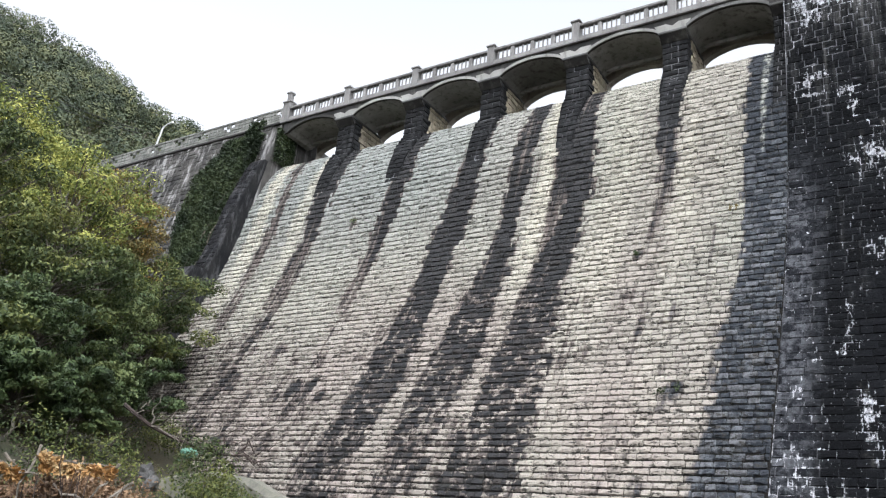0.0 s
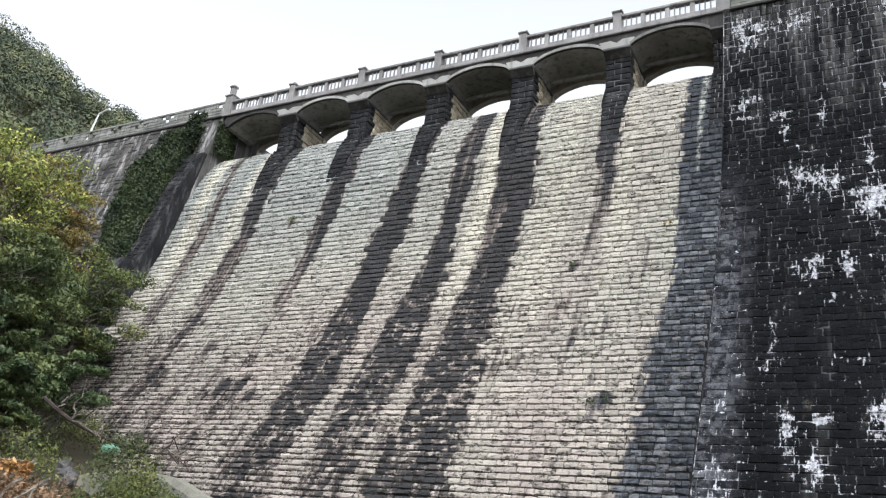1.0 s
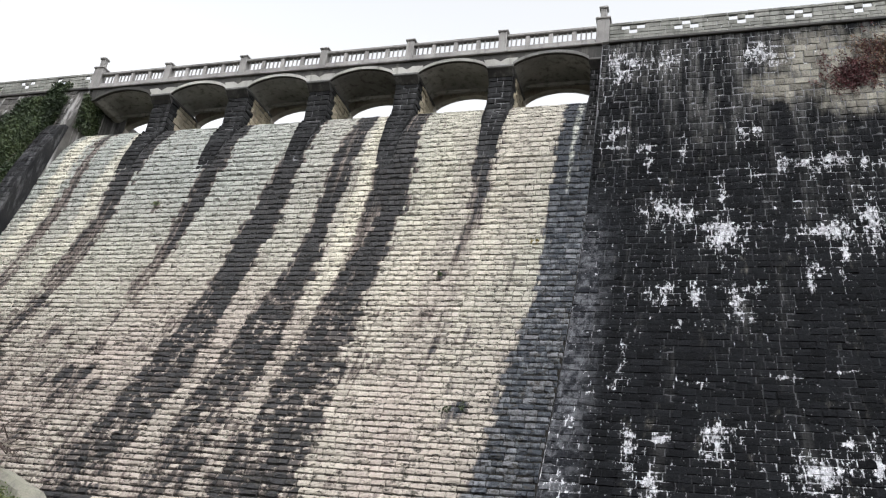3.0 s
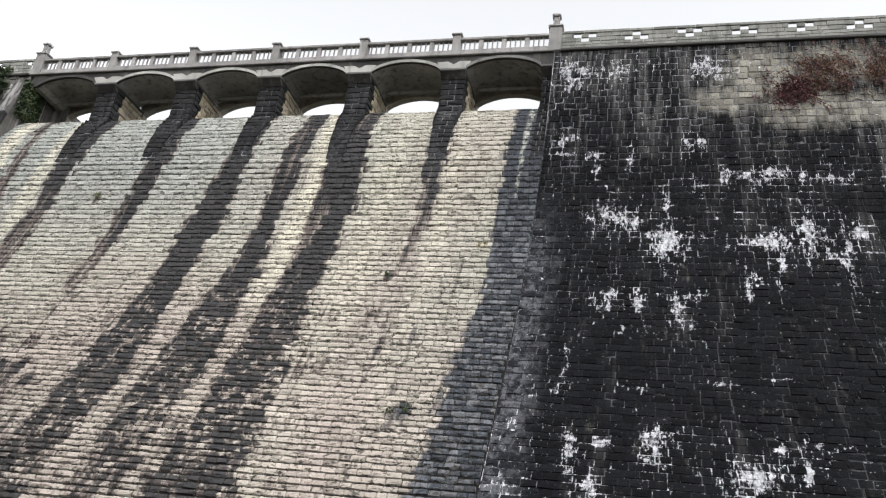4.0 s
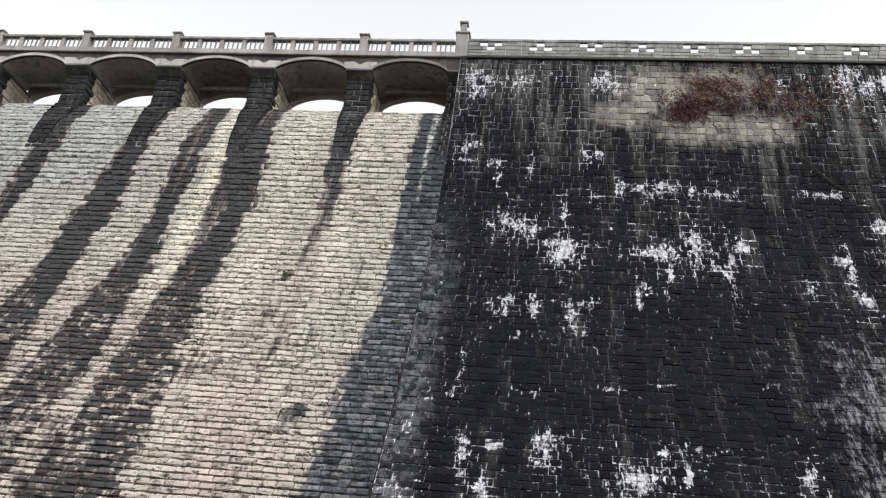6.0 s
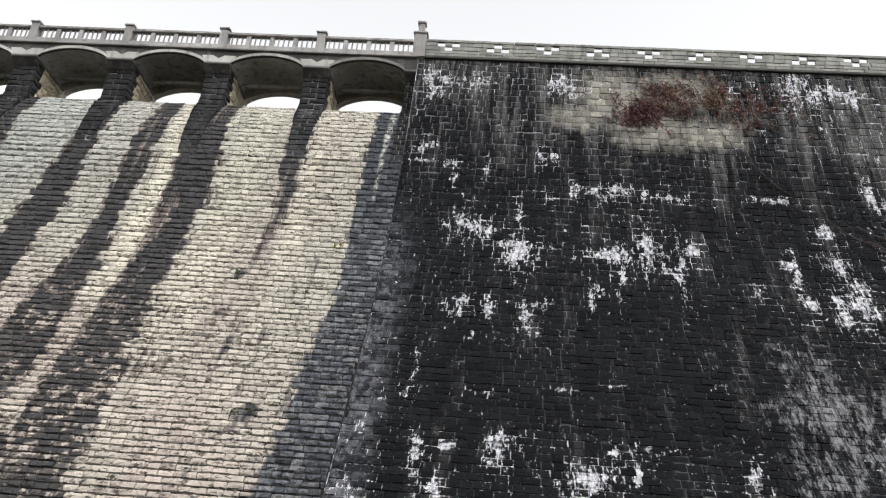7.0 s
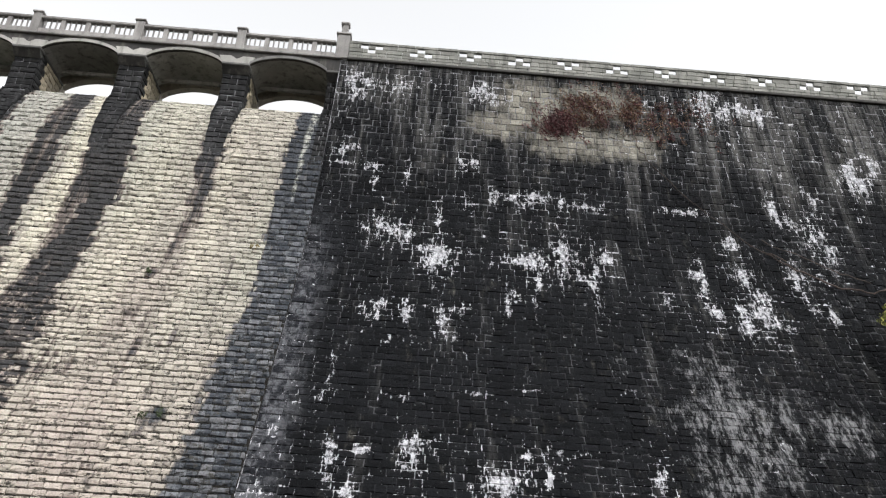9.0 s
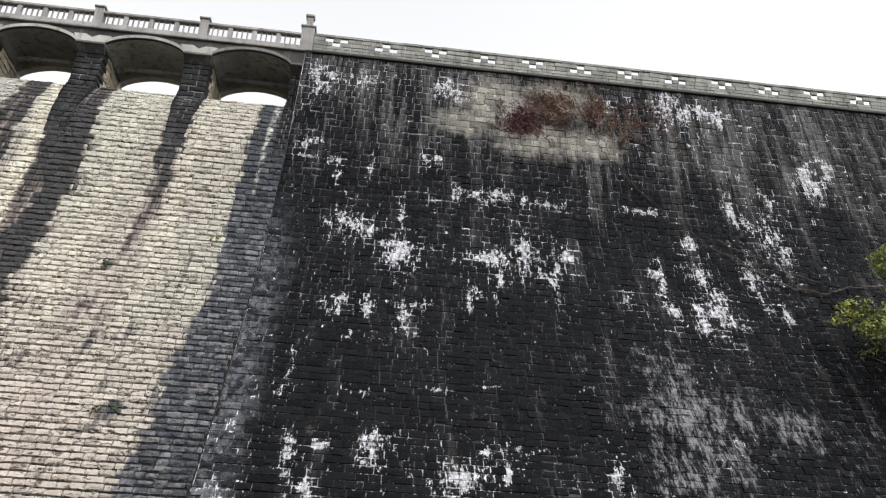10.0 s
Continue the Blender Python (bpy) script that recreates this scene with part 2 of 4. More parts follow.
    col = g.tone(col, g.math("ADD", 0.84, g.math("MULTIPLY", odd, 0.22)))
    grit = g.noise(p, 26.0, 4.0, 0.65)
    col = g.tone(col, g.math("ADD", 0.45, g.math("MULTIPLY", grit, 1.05)))
    if joint:
        gape = g.noise(g.scaled(p, (2.2, 2.0, 5.0)), 1.0, 3.0, 0.6)
        gape = g.smooth(g.math("ADD", gape, g.math("MULTIPLY", low, 0.22)), 0.46, 0.56)
        col = g.mix(gape, g.tone(col, 0.5), (0.010, 0.009, 0.008))
    rough = g.noise(p, 14.0, 5.0, 0.6)
    return g.finish(col, rough, 1.0, 0.06)


def wall_look(name, joint=False):
    g = Graph(name, 0.85, spec=0.04)
    p = g.place()
    x, y, z = g.axes(p)
    rnd = g.chance()
    broad = g.noise(g.scaled(p, (0.28, 0.1, 0.16)), 1.0, 4.0, 0.6)
    runs = g.noise(g.scaled(p, (1.9, 0.3, 0.14)), 1.0, 5.0, 0.6)
    high = g.smooth(z, 17.0, 26.5)
    right = g.smooth(x, 11.0, 24.0)
    worn = g.math("ADD", g.math("MULTIPLY", runs, 0.75), g.math("MULTIPLY", broad, 0.4))
    worn = g.math("ADD", worn, g.math("ADD", g.math("MULTIPLY", high, 0.15), g.math("MULTIPLY", right, 0.055)))
    trails = g.noise(g.scaled(p, (5.5, 0.3, 0.2)), 1.0, 5.0, 0.7)
    worn = g.math("ADD", worn, g.math("MULTIPLY", g.math("SUBTRACT", trails, 0.52), g.math("ADD", 0.2, g.math("MULTIPLY", high, 0.55))))
    col = g.mix(g.smooth(worn, 0.62, 0.98), (0.0060, 0.0063, 0.0072), (0.09, 0.088, 0.084))
    col = g.tone(col, g.math("ADD", 0.7, g.math("MULTIPLY", rnd, 0.6)))
    # stone worn grey low down on the wall
    foot = g.math("MULTIPLY", g.smooth(g.math("ADD", x, g.math("MULTIPLY", broad, 3.0)), 12.5, 16.5), g.smooth(g.math("ADD", z, g.math("MULTIPLY", broad, 5.0)), 16.0, 12.0))
    far, _ = lime_of(g, p, WORN, 1.25)
    far = g.math("ADD", g.math("MULTIPLY", far, 0.6), g.math("MULTIPLY", foot, 0.48))
    pale = g.math("ADD", g.math("MULTIPLY", far, 0.24), g.math("ADD", g.math("MULTIPLY", g.noise(g.scaled(p, (5.0, 1.0, 1.6)), 1.0, 6.0, 0.85), 1.18), g.math("MULTIPLY", rnd, 0.07)))
    col = g.mix(g.math("MULTIPLY", g.smooth(pale, 0.80, 0.98), 0.75), col, (0.19, 0.19, 0.195))
    # the patch that has kept its own stone colour
    d, _ = lime_of(g, p, [(9.3, 25.2, 1.7, 1.8), (7.9, 23.6, 1.5, 0.8), (11.0, 23.0, 2.4, 1.2), (12.6, 25.6, 2.2, 1.3), (13.6, 23.0, 1.9, 1.0)])
    d = g.math("ADD", d, g.math("MULTIPLY", g.math("SUBTRACT", g.noise(g.scaled(p, (2.2, 1.0, 0.6)), 1.0, 5.0, 0.7), 0.5), 2.4))
    col = g.mix(g.math("MULTIPLY", g.math("MULTIPLY", g.smooth(d, 0.2, 1.1), g.smooth(trails, 0.26, 0.42)), 0.95), col, g.tone((0.165, 0.155, 0.132), g.math("ADD", 0.65, g.math("MULTIPLY", rnd, 0.7))))
    # blue-grey stone next to the spillway
    lean = g.math("ADD", x, g.math("MULTIPLY", g.math("SUBTRACT", runs, 0.5), 1.4))
    edge = g.math("MULTIPLY", g.smooth(lean, 1.5, 0.4), g.smooth(z, 19.0, 14.0))
    rugged = g.math("ADD", g.noise(g.scaled(p, (4.0, 2.0, 3.4)), 1.0, 5.0, 0.75), g.math("MULTIPLY", rnd, 0.2))
    col = g.mix(edge, col, g.mix(g.smooth(rugged, 0.48, 0.78), (0.012, 0.0125, 0.015), (0.085, 0.087, 0.094)))
    # lime
    sway = g.tree.nodes.new("ShaderNodeVectorMath")
    sway.operation = "MULTIPLY_ADD"
    g.put(g.node("ShaderNodeTexNoise", Vector=p, Scale=1.5, Detail=4.0, Roughness=0.75).outputs["Color"], sway.inputs[0])
    sway.inputs[1].default_value = (0.9, 0.0, 1.1)
    base = g.tree.nodes.new("ShaderNodeVectorMath")
    base.operation = "SUBTRACT"
    g.put(p, base.inputs[0])
    base.inputs[1].default_value = (0.45, 0.0, 0.55)
    g.put(base.outputs[0], sway.inputs[2])
    lime, rim = lime_of(g, sway.outputs[0], LIME_TOP + LIME_MIDDLE + LIME_FAR + LIME_FOOT, 1.0)
    drip = g.noise(g.scaled(p, (4.2, 1.0, 0.9)), 1.0, 5.0, 0.75)
    fine = g.noise(g.scaled(p, (8.0, 3.0, 5.0)), 1.0, 4.0, 0.8)
    speck = g.math("ADD", g.math("MULTIPLY", drip, 0.8), g.math("ADD", g.math("MULTIPLY", fine, 0.75), g.math("MULTIPLY", rnd, 0.12)))
    need = 0.99 if joint else 1.185
    amount = g.math("ADD", g.math("MULTIPLY", speck, 1.1), g.math("ADD", g.math("MULTIPLY", lime, 0.16), g.math("MULTIPLY", rim, 0.16)))
    amount = g.math("ADD", amount, g.math("MULTIPLY", g.math("SUBTRACT", broad, 0.5), 0.5))
    corner = g.math("MULTIPLY", g.smooth(x, 13.0, 20.0), g.smooth(z, 15.0, 20.0))
    tears = g.math("MULTIPLY", g.smooth(g.noise(g.scaled(p, (3.0, 0.5, 0.35)), 1.0, 4.0, 0.7), 0.48, 0.66), 0.19)
    amount = g.math("ADD", amount, g.math("MULTIPLY", corner, g.math("SUBTRACT", tears, 0.03)))
    brink = g.math("MULTIPLY", g.smooth(x, 2.6, 0.6), g.smooth(z, 14.0, 9.0))
    amount = g.math("ADD", amount, g.math("ADD", g.math("MULTIPLY", right, 0.02), g.math("ADD", g.math("MULTIPLY", brink, 0.09), g.math("MULTIPLY", g.smooth(z, 9.0, 6.0), 0.05))))
    white = g.smooth(amount, need, need + 0.10)
    if joint:
        col = g.mix(g.math("MULTIPLY", g.smooth(g.math("ADD", worn, g.math("MULTIPLY", high, 0.16)), 0.50, 0.85), 0.9), col, (0.12, 0.12, 0.127))
    col = g.mix(white, col, g.mix(g.smooth(fine, 0.4, 0.65), (0.17, 0.17, 0.18), (0.46, 0.46, 0.48)))
    grit = g.noise(p, 20.0, 5.0, 0.7)
    col = g.tone(col, g.math("ADD", 0.2, g.math("MULTIPLY", grit, 1.6)))
    dots = g.noise(p, 9.0, 2.0, 0.5)
    col = g.mix(g.math("MULTIPLY", g.smooth(dots, 0.70, 0.76), 0.7), col, (0.3, 0.3, 0.31))
    return g.finish(col, g.noise(p, 12.0, 6.0, 0.65), 0.9, 0.07)


def plain_stone(name, a, b, scale=1.0, run=0.35, dark=(0.05, 0.05, 0.05), stain=0.5, rough=0.85):
    """Stone or concrete with broad tone, runs of dirt and grit."""
    g = Graph(name, rough)
    p = g.place()
    rnd = g.chance()
    broad = g.noise(p, 0.6 * scale, 4.0, 0.6)
    runs = g.noise(g.scaled(p, (3.0, 3.0, run)), scale, 5.0, 0.65)
    grit = g.noise(p, 28.0 * scale, 4.0, 0.65)
    col = g.mix(g.smooth(broad, 0.3, 0.7), a, b)
    col = g.mix(g.math("MULTIPLY", g.smooth(runs, 0.47, 0.72), stain), col, dark)
    col = g.tone(col, g.math("ADD", 0.5, g.math("ADD", g.math("MULTIPLY", grit, 0.6), g.math("MULTIPLY", rnd, 0.4))))
    return g.finish(col, g.noise(p, 18.0 * scale, 5.0, 0.6), 0.5, 0.03)


def leaf_look(name, a, b, c, rough=0.6, scale=0.45, own=0.45):
    g = Graph(name, rough, spec=0.25)
    rnd = g.chance()
    broad = g.noise(g.place(), scale, 3.0)
    col = g.ramp(g.math("ADD", g.math("MULTIPLY", rnd, own), g.math("MULTIPLY", g.smooth(broad, 0.3, 0.7), 1.0 - own), clamp=True), [(0.15, a), (0.5, b), (0.9, c)])
    return g.finish(col)


SPILL = spillway_look("spillway_stone")
SPILL_JOINT = spillway_look("spillway_joint", True)
WALL = wall_look("stained_wall_stone")
WALL_JOINT = wall_look("stained_wall_joint", True)
LEFT_WALL = plain_stone("grey_abutment_stone", (0.03, 0.029, 0.028), (0.085, 0.08, 0.074), dark=(0.33, 0.32, 0.31), stain=0.85, run=0.10, scale=0.9)
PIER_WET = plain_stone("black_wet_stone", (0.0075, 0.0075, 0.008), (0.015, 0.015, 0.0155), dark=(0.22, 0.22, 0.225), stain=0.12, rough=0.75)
SPANDREL = plain_stone("stained_concrete", (0.055, 0.053, 0.05), (0.025, 0.024, 0.024), stain=0.6, dark=(0.13, 0.12, 0.11))
PIER_JOINT = plain_stone("pier_mortar", (0.16, 0.16, 0.165), (0.04, 0.04, 0.042), stain=0.5, dark=(0.34, 0.34, 0.36))
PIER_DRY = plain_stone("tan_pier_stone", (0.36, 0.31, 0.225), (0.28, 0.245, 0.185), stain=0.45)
CONCRETE = plain_stone("weathered_concrete", (0.23, 0.222, 0.213), (0.158, 0.15, 0.146), stain=0.5, dark=(0.0528, 0.0495, 0.0462))
SOFFIT = plain_stone("soffit_concrete", (0.29, 0.28, 0.265), (0.19, 0.185, 0.176), stain=0.7, run=2.0, dark=(0.035, 0.033, 0.03))
RIB = plain_stone("brown_rib_concrete", (0.42, 0.38, 0.33), (0.33, 0.30, 0.26), stain=0.5, run=2.0)
RING = plain_stone("pale_arch_concrete", (0.297, 0.29, 0.271), (0.218, 0.211, 0.198), stain=0.55, dark=(0.0594, 0.0561, 0.0528))
CAPSTONE = plain_stone("grey_capstone", (0.14, 0.136, 0.132), (0.07, 0.068, 0.066), stain=0.6, dark=(0.03, 0.03, 0.03))
# Near black: the side wall's and ledge's shade is put into the colour.
WING_STONE = plain_stone("wet_shaded_stone", (0.009, 0.009, 0.0105), (0.02, 0.0195, 0.0195), stain=0.3, run=0.8, dark=(0.2, 0.2, 0.205))
PARAPET = plain_stone("parapet_stone", (0.205, 0.203, 0.185), (0.122, 0.123, 0.112), stain=0.65, dark=(0.05, 0.052, 0.046))
# Dark concrete: the parapet ledge's shade as colour, and the stained end ring.
SHADED = plain_stone("shaded_stained_concrete", (0.0396, 0.0383, 0.037), (0.0594, 0.0561, 0.0528), stain=0.4)
SOIL = plain_stone("bank_soil", (0.066, 0.0528, 0.0363), (0.0396, 0.0429, 0.0264), scale=0.6, run=3.0)
BARK = plain_stone("bark", (0.0792, 0.066, 0.0528), (0.132, 0.119, 0.099), scale=3.0)
DEAD_WOOD = plain_stone("dead_wood", (0.07, 0.052, 0.045), (0.04, 0.032, 0.028), scale=3.0)
PALE_TWIG = plain_stone("bare_twig", (0.218, 0.191, 0.158), (0.145, 0.125, 0.106), scale=3.0)
ROCK = plain_stone("boulder", (0.12, 0.115, 0.11), (0.07, 0.068, 0.065), scale=2.5)
PALE_CONCRETE = plain_stone("pale_wall_concrete", (0.22, 0.21, 0.17), (0.15, 0.145, 0.12), stain=0.45)
LEAF_BRIGHT = leaf_look("bright_leaves", (0.045, 0.066, 0.015), (0.15, 0.175, 0.038), (0.38, 0.37, 0.09))
LEAF_MID = leaf_look("mid_leaves", (0.018, 0.03, 0.010), (0.055, 0.073, 0.021), (0.17, 0.175, 0.05))
LEAF_AUTUMN = leaf_look("autumn_leaves", (0.062, 0.062, 0.0186), (0.136, 0.105, 0.0248), (0.26, 0.136, 0.031))
LEAF_DARK = leaf_look("dark_leaves", (0.018, 0.03, 0.012), (0.05, 0.075, 0.026), (0.12, 0.14, 0.05))
LEAF_FAR = leaf_look("hill_leaves", (0.022, 0.032, 0.018), (0.055, 0.07, 0.036), (0.125, 0.13, 0.055), scale=0.2, own=0.2)
LEAF_RED = leaf_look("red_leaves", (0.035, 0.013, 0.013), (0.085, 0.026, 0.03), (0.12, 0.055, 0.045))
LEAF_DRY = leaf_look("dry_leaves", (0.05, 0.03, 0.018), (0.13, 0.075, 0.04), (0.26, 0.17, 0.10))
LEAF_ORANGE = leaf_look("orange_dead_leaves", (0.16, 0.075, 0.025), (0.34, 0.18, 0.06), (0.46, 0.34, 0.18), scale=2.5)
LEAF_IVY = leaf_look("ivy_leaves", (0.012, 0.02, 0.009), (0.025, 0.038, 0.016), (0.05, 0.065, 0.025))
GREEN_CLOTH = Graph("green_plastic", 0.5).finish((0.12, 0.24, 0.18))
WHITE_METAL = plain_stone("white_painted_metal", (0.62, 0.62, 0.60), (0.5, 0.5, 0.5), stain=0.2, rough=0.5)
CABLE = Graph("black_cable", 0.5).finish((0.03, 0.03, 0.03))


def water_look():
    g = Graph("murky_water", 0.12, spec=0.5)
    p = g.place()
    col = g.mix(g.noise(p, 0.05, 3.0), (0.05, 0.065, 0.05), (0.08, 0.09, 0.065))
    return g.finish(col, g.noise(p, 2.5, 4.0), 0.3, 0.05)


WATER = water_look()


# ---- mesh helpers ----
def mesh_of(name, verts, faces, *mats):
    me = bpy.data.meshes.new(name)
    me.from_pydata([tuple(v) for v in verts], [], faces)
    for m in mats:
        me.materials.append(m)
    me.update()
    return me


def thing(name, label, category, group="", kind="", data=None):
    return tagged(new(name, data), label, category, group, kind)


def part(name, me, parent, label=""):
    """One mesh as a part of a thing."""
    ob = new(name, me)
    ob.parent = parent
    return tagged(ob, label) if label else ob


def box(x0, x1, y0, y1, z0, z1, bevel=0.02):
    """Vertices and faces of a box with its edges bevelled."""
    bm = bmesh.new()
    bmesh.ops.create_cube(bm, size=1.0)
    for v in bm.verts:
        v.co = ((x0 + x1) / 2 + v.co.x * (x1 - x0), (y0 + y1) / 2 + v.co.y * (y1 - y0), (z0 + z1) / 2 + v.co.z * (z1 - z0))
    if bevel:
        bmesh.ops.bevel(bm, geom=bm.edges[:], offset=bevel, segments=1, affect="EDGES")
    verts = [tuple(v.co) for v in bm.verts]
    faces = [[v.index for v in f.verts] for f in bm.faces]
    bm.free()
    return verts, faces


def box_mesh(name, mat, *dims, bevel=0.02):
    v, f = box(*dims, bevel=bevel)
    return mesh_of(name, v, f, mat)


def joined(*lists):
    verts, faces = [], []
    for v, f in lists:
        n = len(verts)
        verts += v
        faces += [[i + n for i in q] for q in f]
    return verts, faces


def prism(outline, y0, y1):
    """An outline in x and z carried from y0 to y1."""
    n = len(outline)
    verts = [(x, y0, z) for x, z in outline] + [(x, y1, z) for x, z in outline]
    faces = [list(range(n)), list(range(2 * n - 1, n - 1, -1))] + [[i, i + n, (i + 1) % n + n, (i + 1) % n] for i in range(n)]
    return verts, faces


def tube(points, radii, sides=6):
    """A tapered limb along points."""
    verts, faces = [], []
    pts = [Vector(p) for p in points]
    for i, p in enumerate(pts):
        d = (pts[min(i + 1, len(pts) - 1)] - pts[max(i - 1, 0)]).normalized()
        a = d.orthogonal().normalized()
        b = d.cross(a)
        for k in range(sides):
            t = 2 * math.pi * k / sides
            verts.append(tuple(p + (a * math.cos(t) + b * math.sin(t)) * radii[i]))
    for i in range(len(pts) - 1):
        for k in range(sides):
            faces.append([i * sides + k, i * sides + (k + 1) % sides, (i + 1) * sides + (k + 1) % sides, (i + 1) * sides + k])
    faces += [list(range(sides))[::-1], list(range((len(pts) - 1) * sides, len(pts) * sides))]
    return verts, faces


def wander(a, b, n, amount, rng):
    a, b = np.array(a, float), np.array(b, float)
    pts = [a + (b - a) * i / n for i in range(n + 1)]
    for i in range(1, n + 1):
        pts[i] = pts[i] + rng.normal(0, amount, 3) * (1 if i < n else 0.5)
    return pts


# ---- the dam's section: one slope for wall and spillway ----
FACE_Z = [-2.0, 4.0, 5.5, 8.7, 11.2, 12.8, 15.2, 16.8, 19.0, 27.2]
FACE_Y = [-13.2, -9.3, -8.4, -6.35, -4.9, -4.05, -2.9, -2.25, -1.62, 0.0]
CREST_Y = [-1.22, -0.92, -0.42, 0.05, 0.5, 0.98, 1.5, 2.1]
CREST_Z = [20.6, 21.58, 22.7, 23.55, 24.16, 24.53, 24.72, 24.66]


def face_y(z):
    return float(np.interp(z, FACE_Z, FACE_Y))


def section(spill):
    """Points y, z of the face from its foot up."""
    zs = np.linspace(0.0, 20.4 if spill else 27.2, 60)
    ys = np.array([face_y(z) for z in zs])
    ys = np.convolve(np.pad(ys, 3, mode="reflect", reflect_type="odd"), np.ones(7) / 7, "valid")
    if spill:
        zs, ys = np.r_[zs, CREST_Z], np.r_[ys, CREST_Y]
    return np.c_[ys, zs]


class Slope:
    """A face that is straight along x, with its length s along the section."""

    def __init__(self, pts, out=0.0):
        self.p = np.array(pts, float)
        self.s = np.r_[0, np.cumsum(np.linalg.norm(np.diff(self.p, axis=0), axis=1))]
        self.out = out

    def at(self, s):
        y, z = np.interp(s, self.s, self.p[:, 0]), np.interp(s, self.s, self.p[:, 1])
        e = 0.15
        d = np.array([np.interp(s + e, self.s, self.p[:, 0]) - np.interp(s - e, self.s, self.p[:, 0]),
                      np.interp(s + e, self.s, self.p[:, 1]) - np.interp(s - e, self.s, self.p[:, 1])])
        d /= np.linalg.norm(d)
        n = np.array([-d[1], d[0]])
        return np.array([y, z]) + n * self.out, d, n


def block(rng, w, h, low, high, chip=0.3):
    """A rough-faced block about its own middle: x along, y up the face, z out of it. Some have a broken lower edge."""
    a, b = w / 2, h / 2
    nx, ny = 4, 3
    broken = rng.random() < chip
    base = rng.uniform(low, high)
    tilt = rng.normal(0, (high - low) * 0.18, 2)
    verts = [(-a, -b, -0.06), (a, -b, -0.06), (a, b, -0.06), (-a, b, -0.06)]
    for j in range(ny):
        for i in range(nx):
            u, v = i / (nx - 1) * 2 - 1, j / (ny - 1) * 2 - 1
            x, y = u * (a - 0.006 - 0.012 * rng.random()), v * (b - 0.006 - 0.014 * rng.random())
            z = base + tilt[0] * u + tilt[1] * v + rng.normal(0, (high - low) * 0.22)
            if 0 < i < nx - 1 and j == 1:
                z += (high - low) * 0.35
            if j == 0 and broken:
                y += rng.uniform(0.0, 0.36) * h
                z -= rng.uniform(0.0, 0.03)
            verts.append((x, y, max(z, 0.004)))
    g = [[4 + j * nx + i for i in range(nx)] for j in range(ny)]
    faces = [[g[j][i], g[j][i + 1], g[j + 1][i + 1], g[j + 1][i]] for j in range(ny - 1) for i in range(nx - 1)]
    faces += [[0, 1] + g[0][::-1], [2, 3] + g[-1], [1, 2] + [g[j][-1] for j in range(ny)][::-1], [3, 0] + [g[j][0] for j in range(ny)]]
    return verts, faces


def masonry(owner, slope, x0, x1, s0, s1, mat, rise=(0.30, 0.42), wide=0.5, gap=0.02, side=0.02, low=0.02, high=0.07, chip=0.3, seed=1, near=None, keep=None, name="stone"):
    """Courses of rough blocks on a slope. Those inside near (x0, x1, s0, s1) are loose parts, the rest one joined part."""
    rng = np.random.default_rng(seed)
    variants = []
    if near:
        for _ in range(14):
            v, f = block(rng, wide - side, 0.32 - gap, low, high, chip)
            variants.append(mesh_of("stone", v, f, mat))
    verts, faces = [], []
    edge = s0
    while edge < s1 - 0.15:
        step = rise[0] + (rise[1] - rise[0]) * (edge - s0) / (s1 - s0)
        s = edge + step / 2
        edge += step
        c, d, n = slope.at(s)
        x = x0 - rng.uniform(0, 0.9) * wide
        while x < x1 - 0.05:
            w = wide * rng.uniform(0.72, 1.3)
            a, b = max(x, x0), min(x + w, x1)
            x += w
            if b - a < 0.09 or (keep and not keep((a + b) / 2, c[1])):
                continue
            m = (a + b) / 2
            if near and near[0] < m < near[1] and near[2] < s < near[3]:
                ob = new(name, variants[rng.integers(len(variants))])
                ob.parent = owner
                ob.matrix_basis = Matrix(((1, 0, 0, m), (0, d[0], n[0], c[0]), (0, d[1], n[1], c[1]), (0, 0, 0, 1))) @ Matrix.Diagonal(((b - a - side) / (wide - side), (step - gap) / (0.32 - gap), 1, 1))
                continue
            v, f = block(rng, b - a - side, step - gap * rng.uniform(0.7, 1.4), low, high, chip)
            o = len(verts)
            verts += [(m + q[0], c[0] + d[0] * q[1] + n[0] * q[2], c[1] + d[1] * q[1] + n[1] * q[2]) for q in v]
            faces += [[i + o for i in q] for q in f]
    ob = part(name + "work", mesh_of(name + "work", verts, faces, mat), owner)
    tagged(ob, kind="stuff")
    return ob


def body(slope, x0, x1, back, mat, name):
    """The solid behind the blocks."""
    outline = [(p[0], p[1]) for p in slope.p]
    outline += [(back, outline[-1][1]), (back, outline[0][1])]
    n = len(outline)
    verts = [(x0, y, z) for y, z in outline] + [(x1, y, z) for y, z in outline]
    faces = [list(range(n))[::-1], list(range(n, 2 * n))] + [[i, i + n, (i + 1) % n + n, (i + 1) % n] for i in range(n)]
    return mesh_of(name, verts, faces, mat)


SPILL_SLOPE, WALL_SLOPE = Slope(section(True)), Slope(section(False))

# ---- the large structure ----
spillway = thing("spillway", "stepped-looking rough stone spillway with cream and black water streaks", "spillway", kind="structure",
                 data=body(SPILL_SLOPE, -30.2, 0.0, 6.0, SPILL_JOINT, "spillway"))
wall_right = thing("wall_east", "black-stained rough stone dam wall with white lime runs", "dam wall", kind="structure",
                   data=body(WALL_SLOPE, 0.0, 62.0, 6.0, WALL_JOINT, "wall_east"))
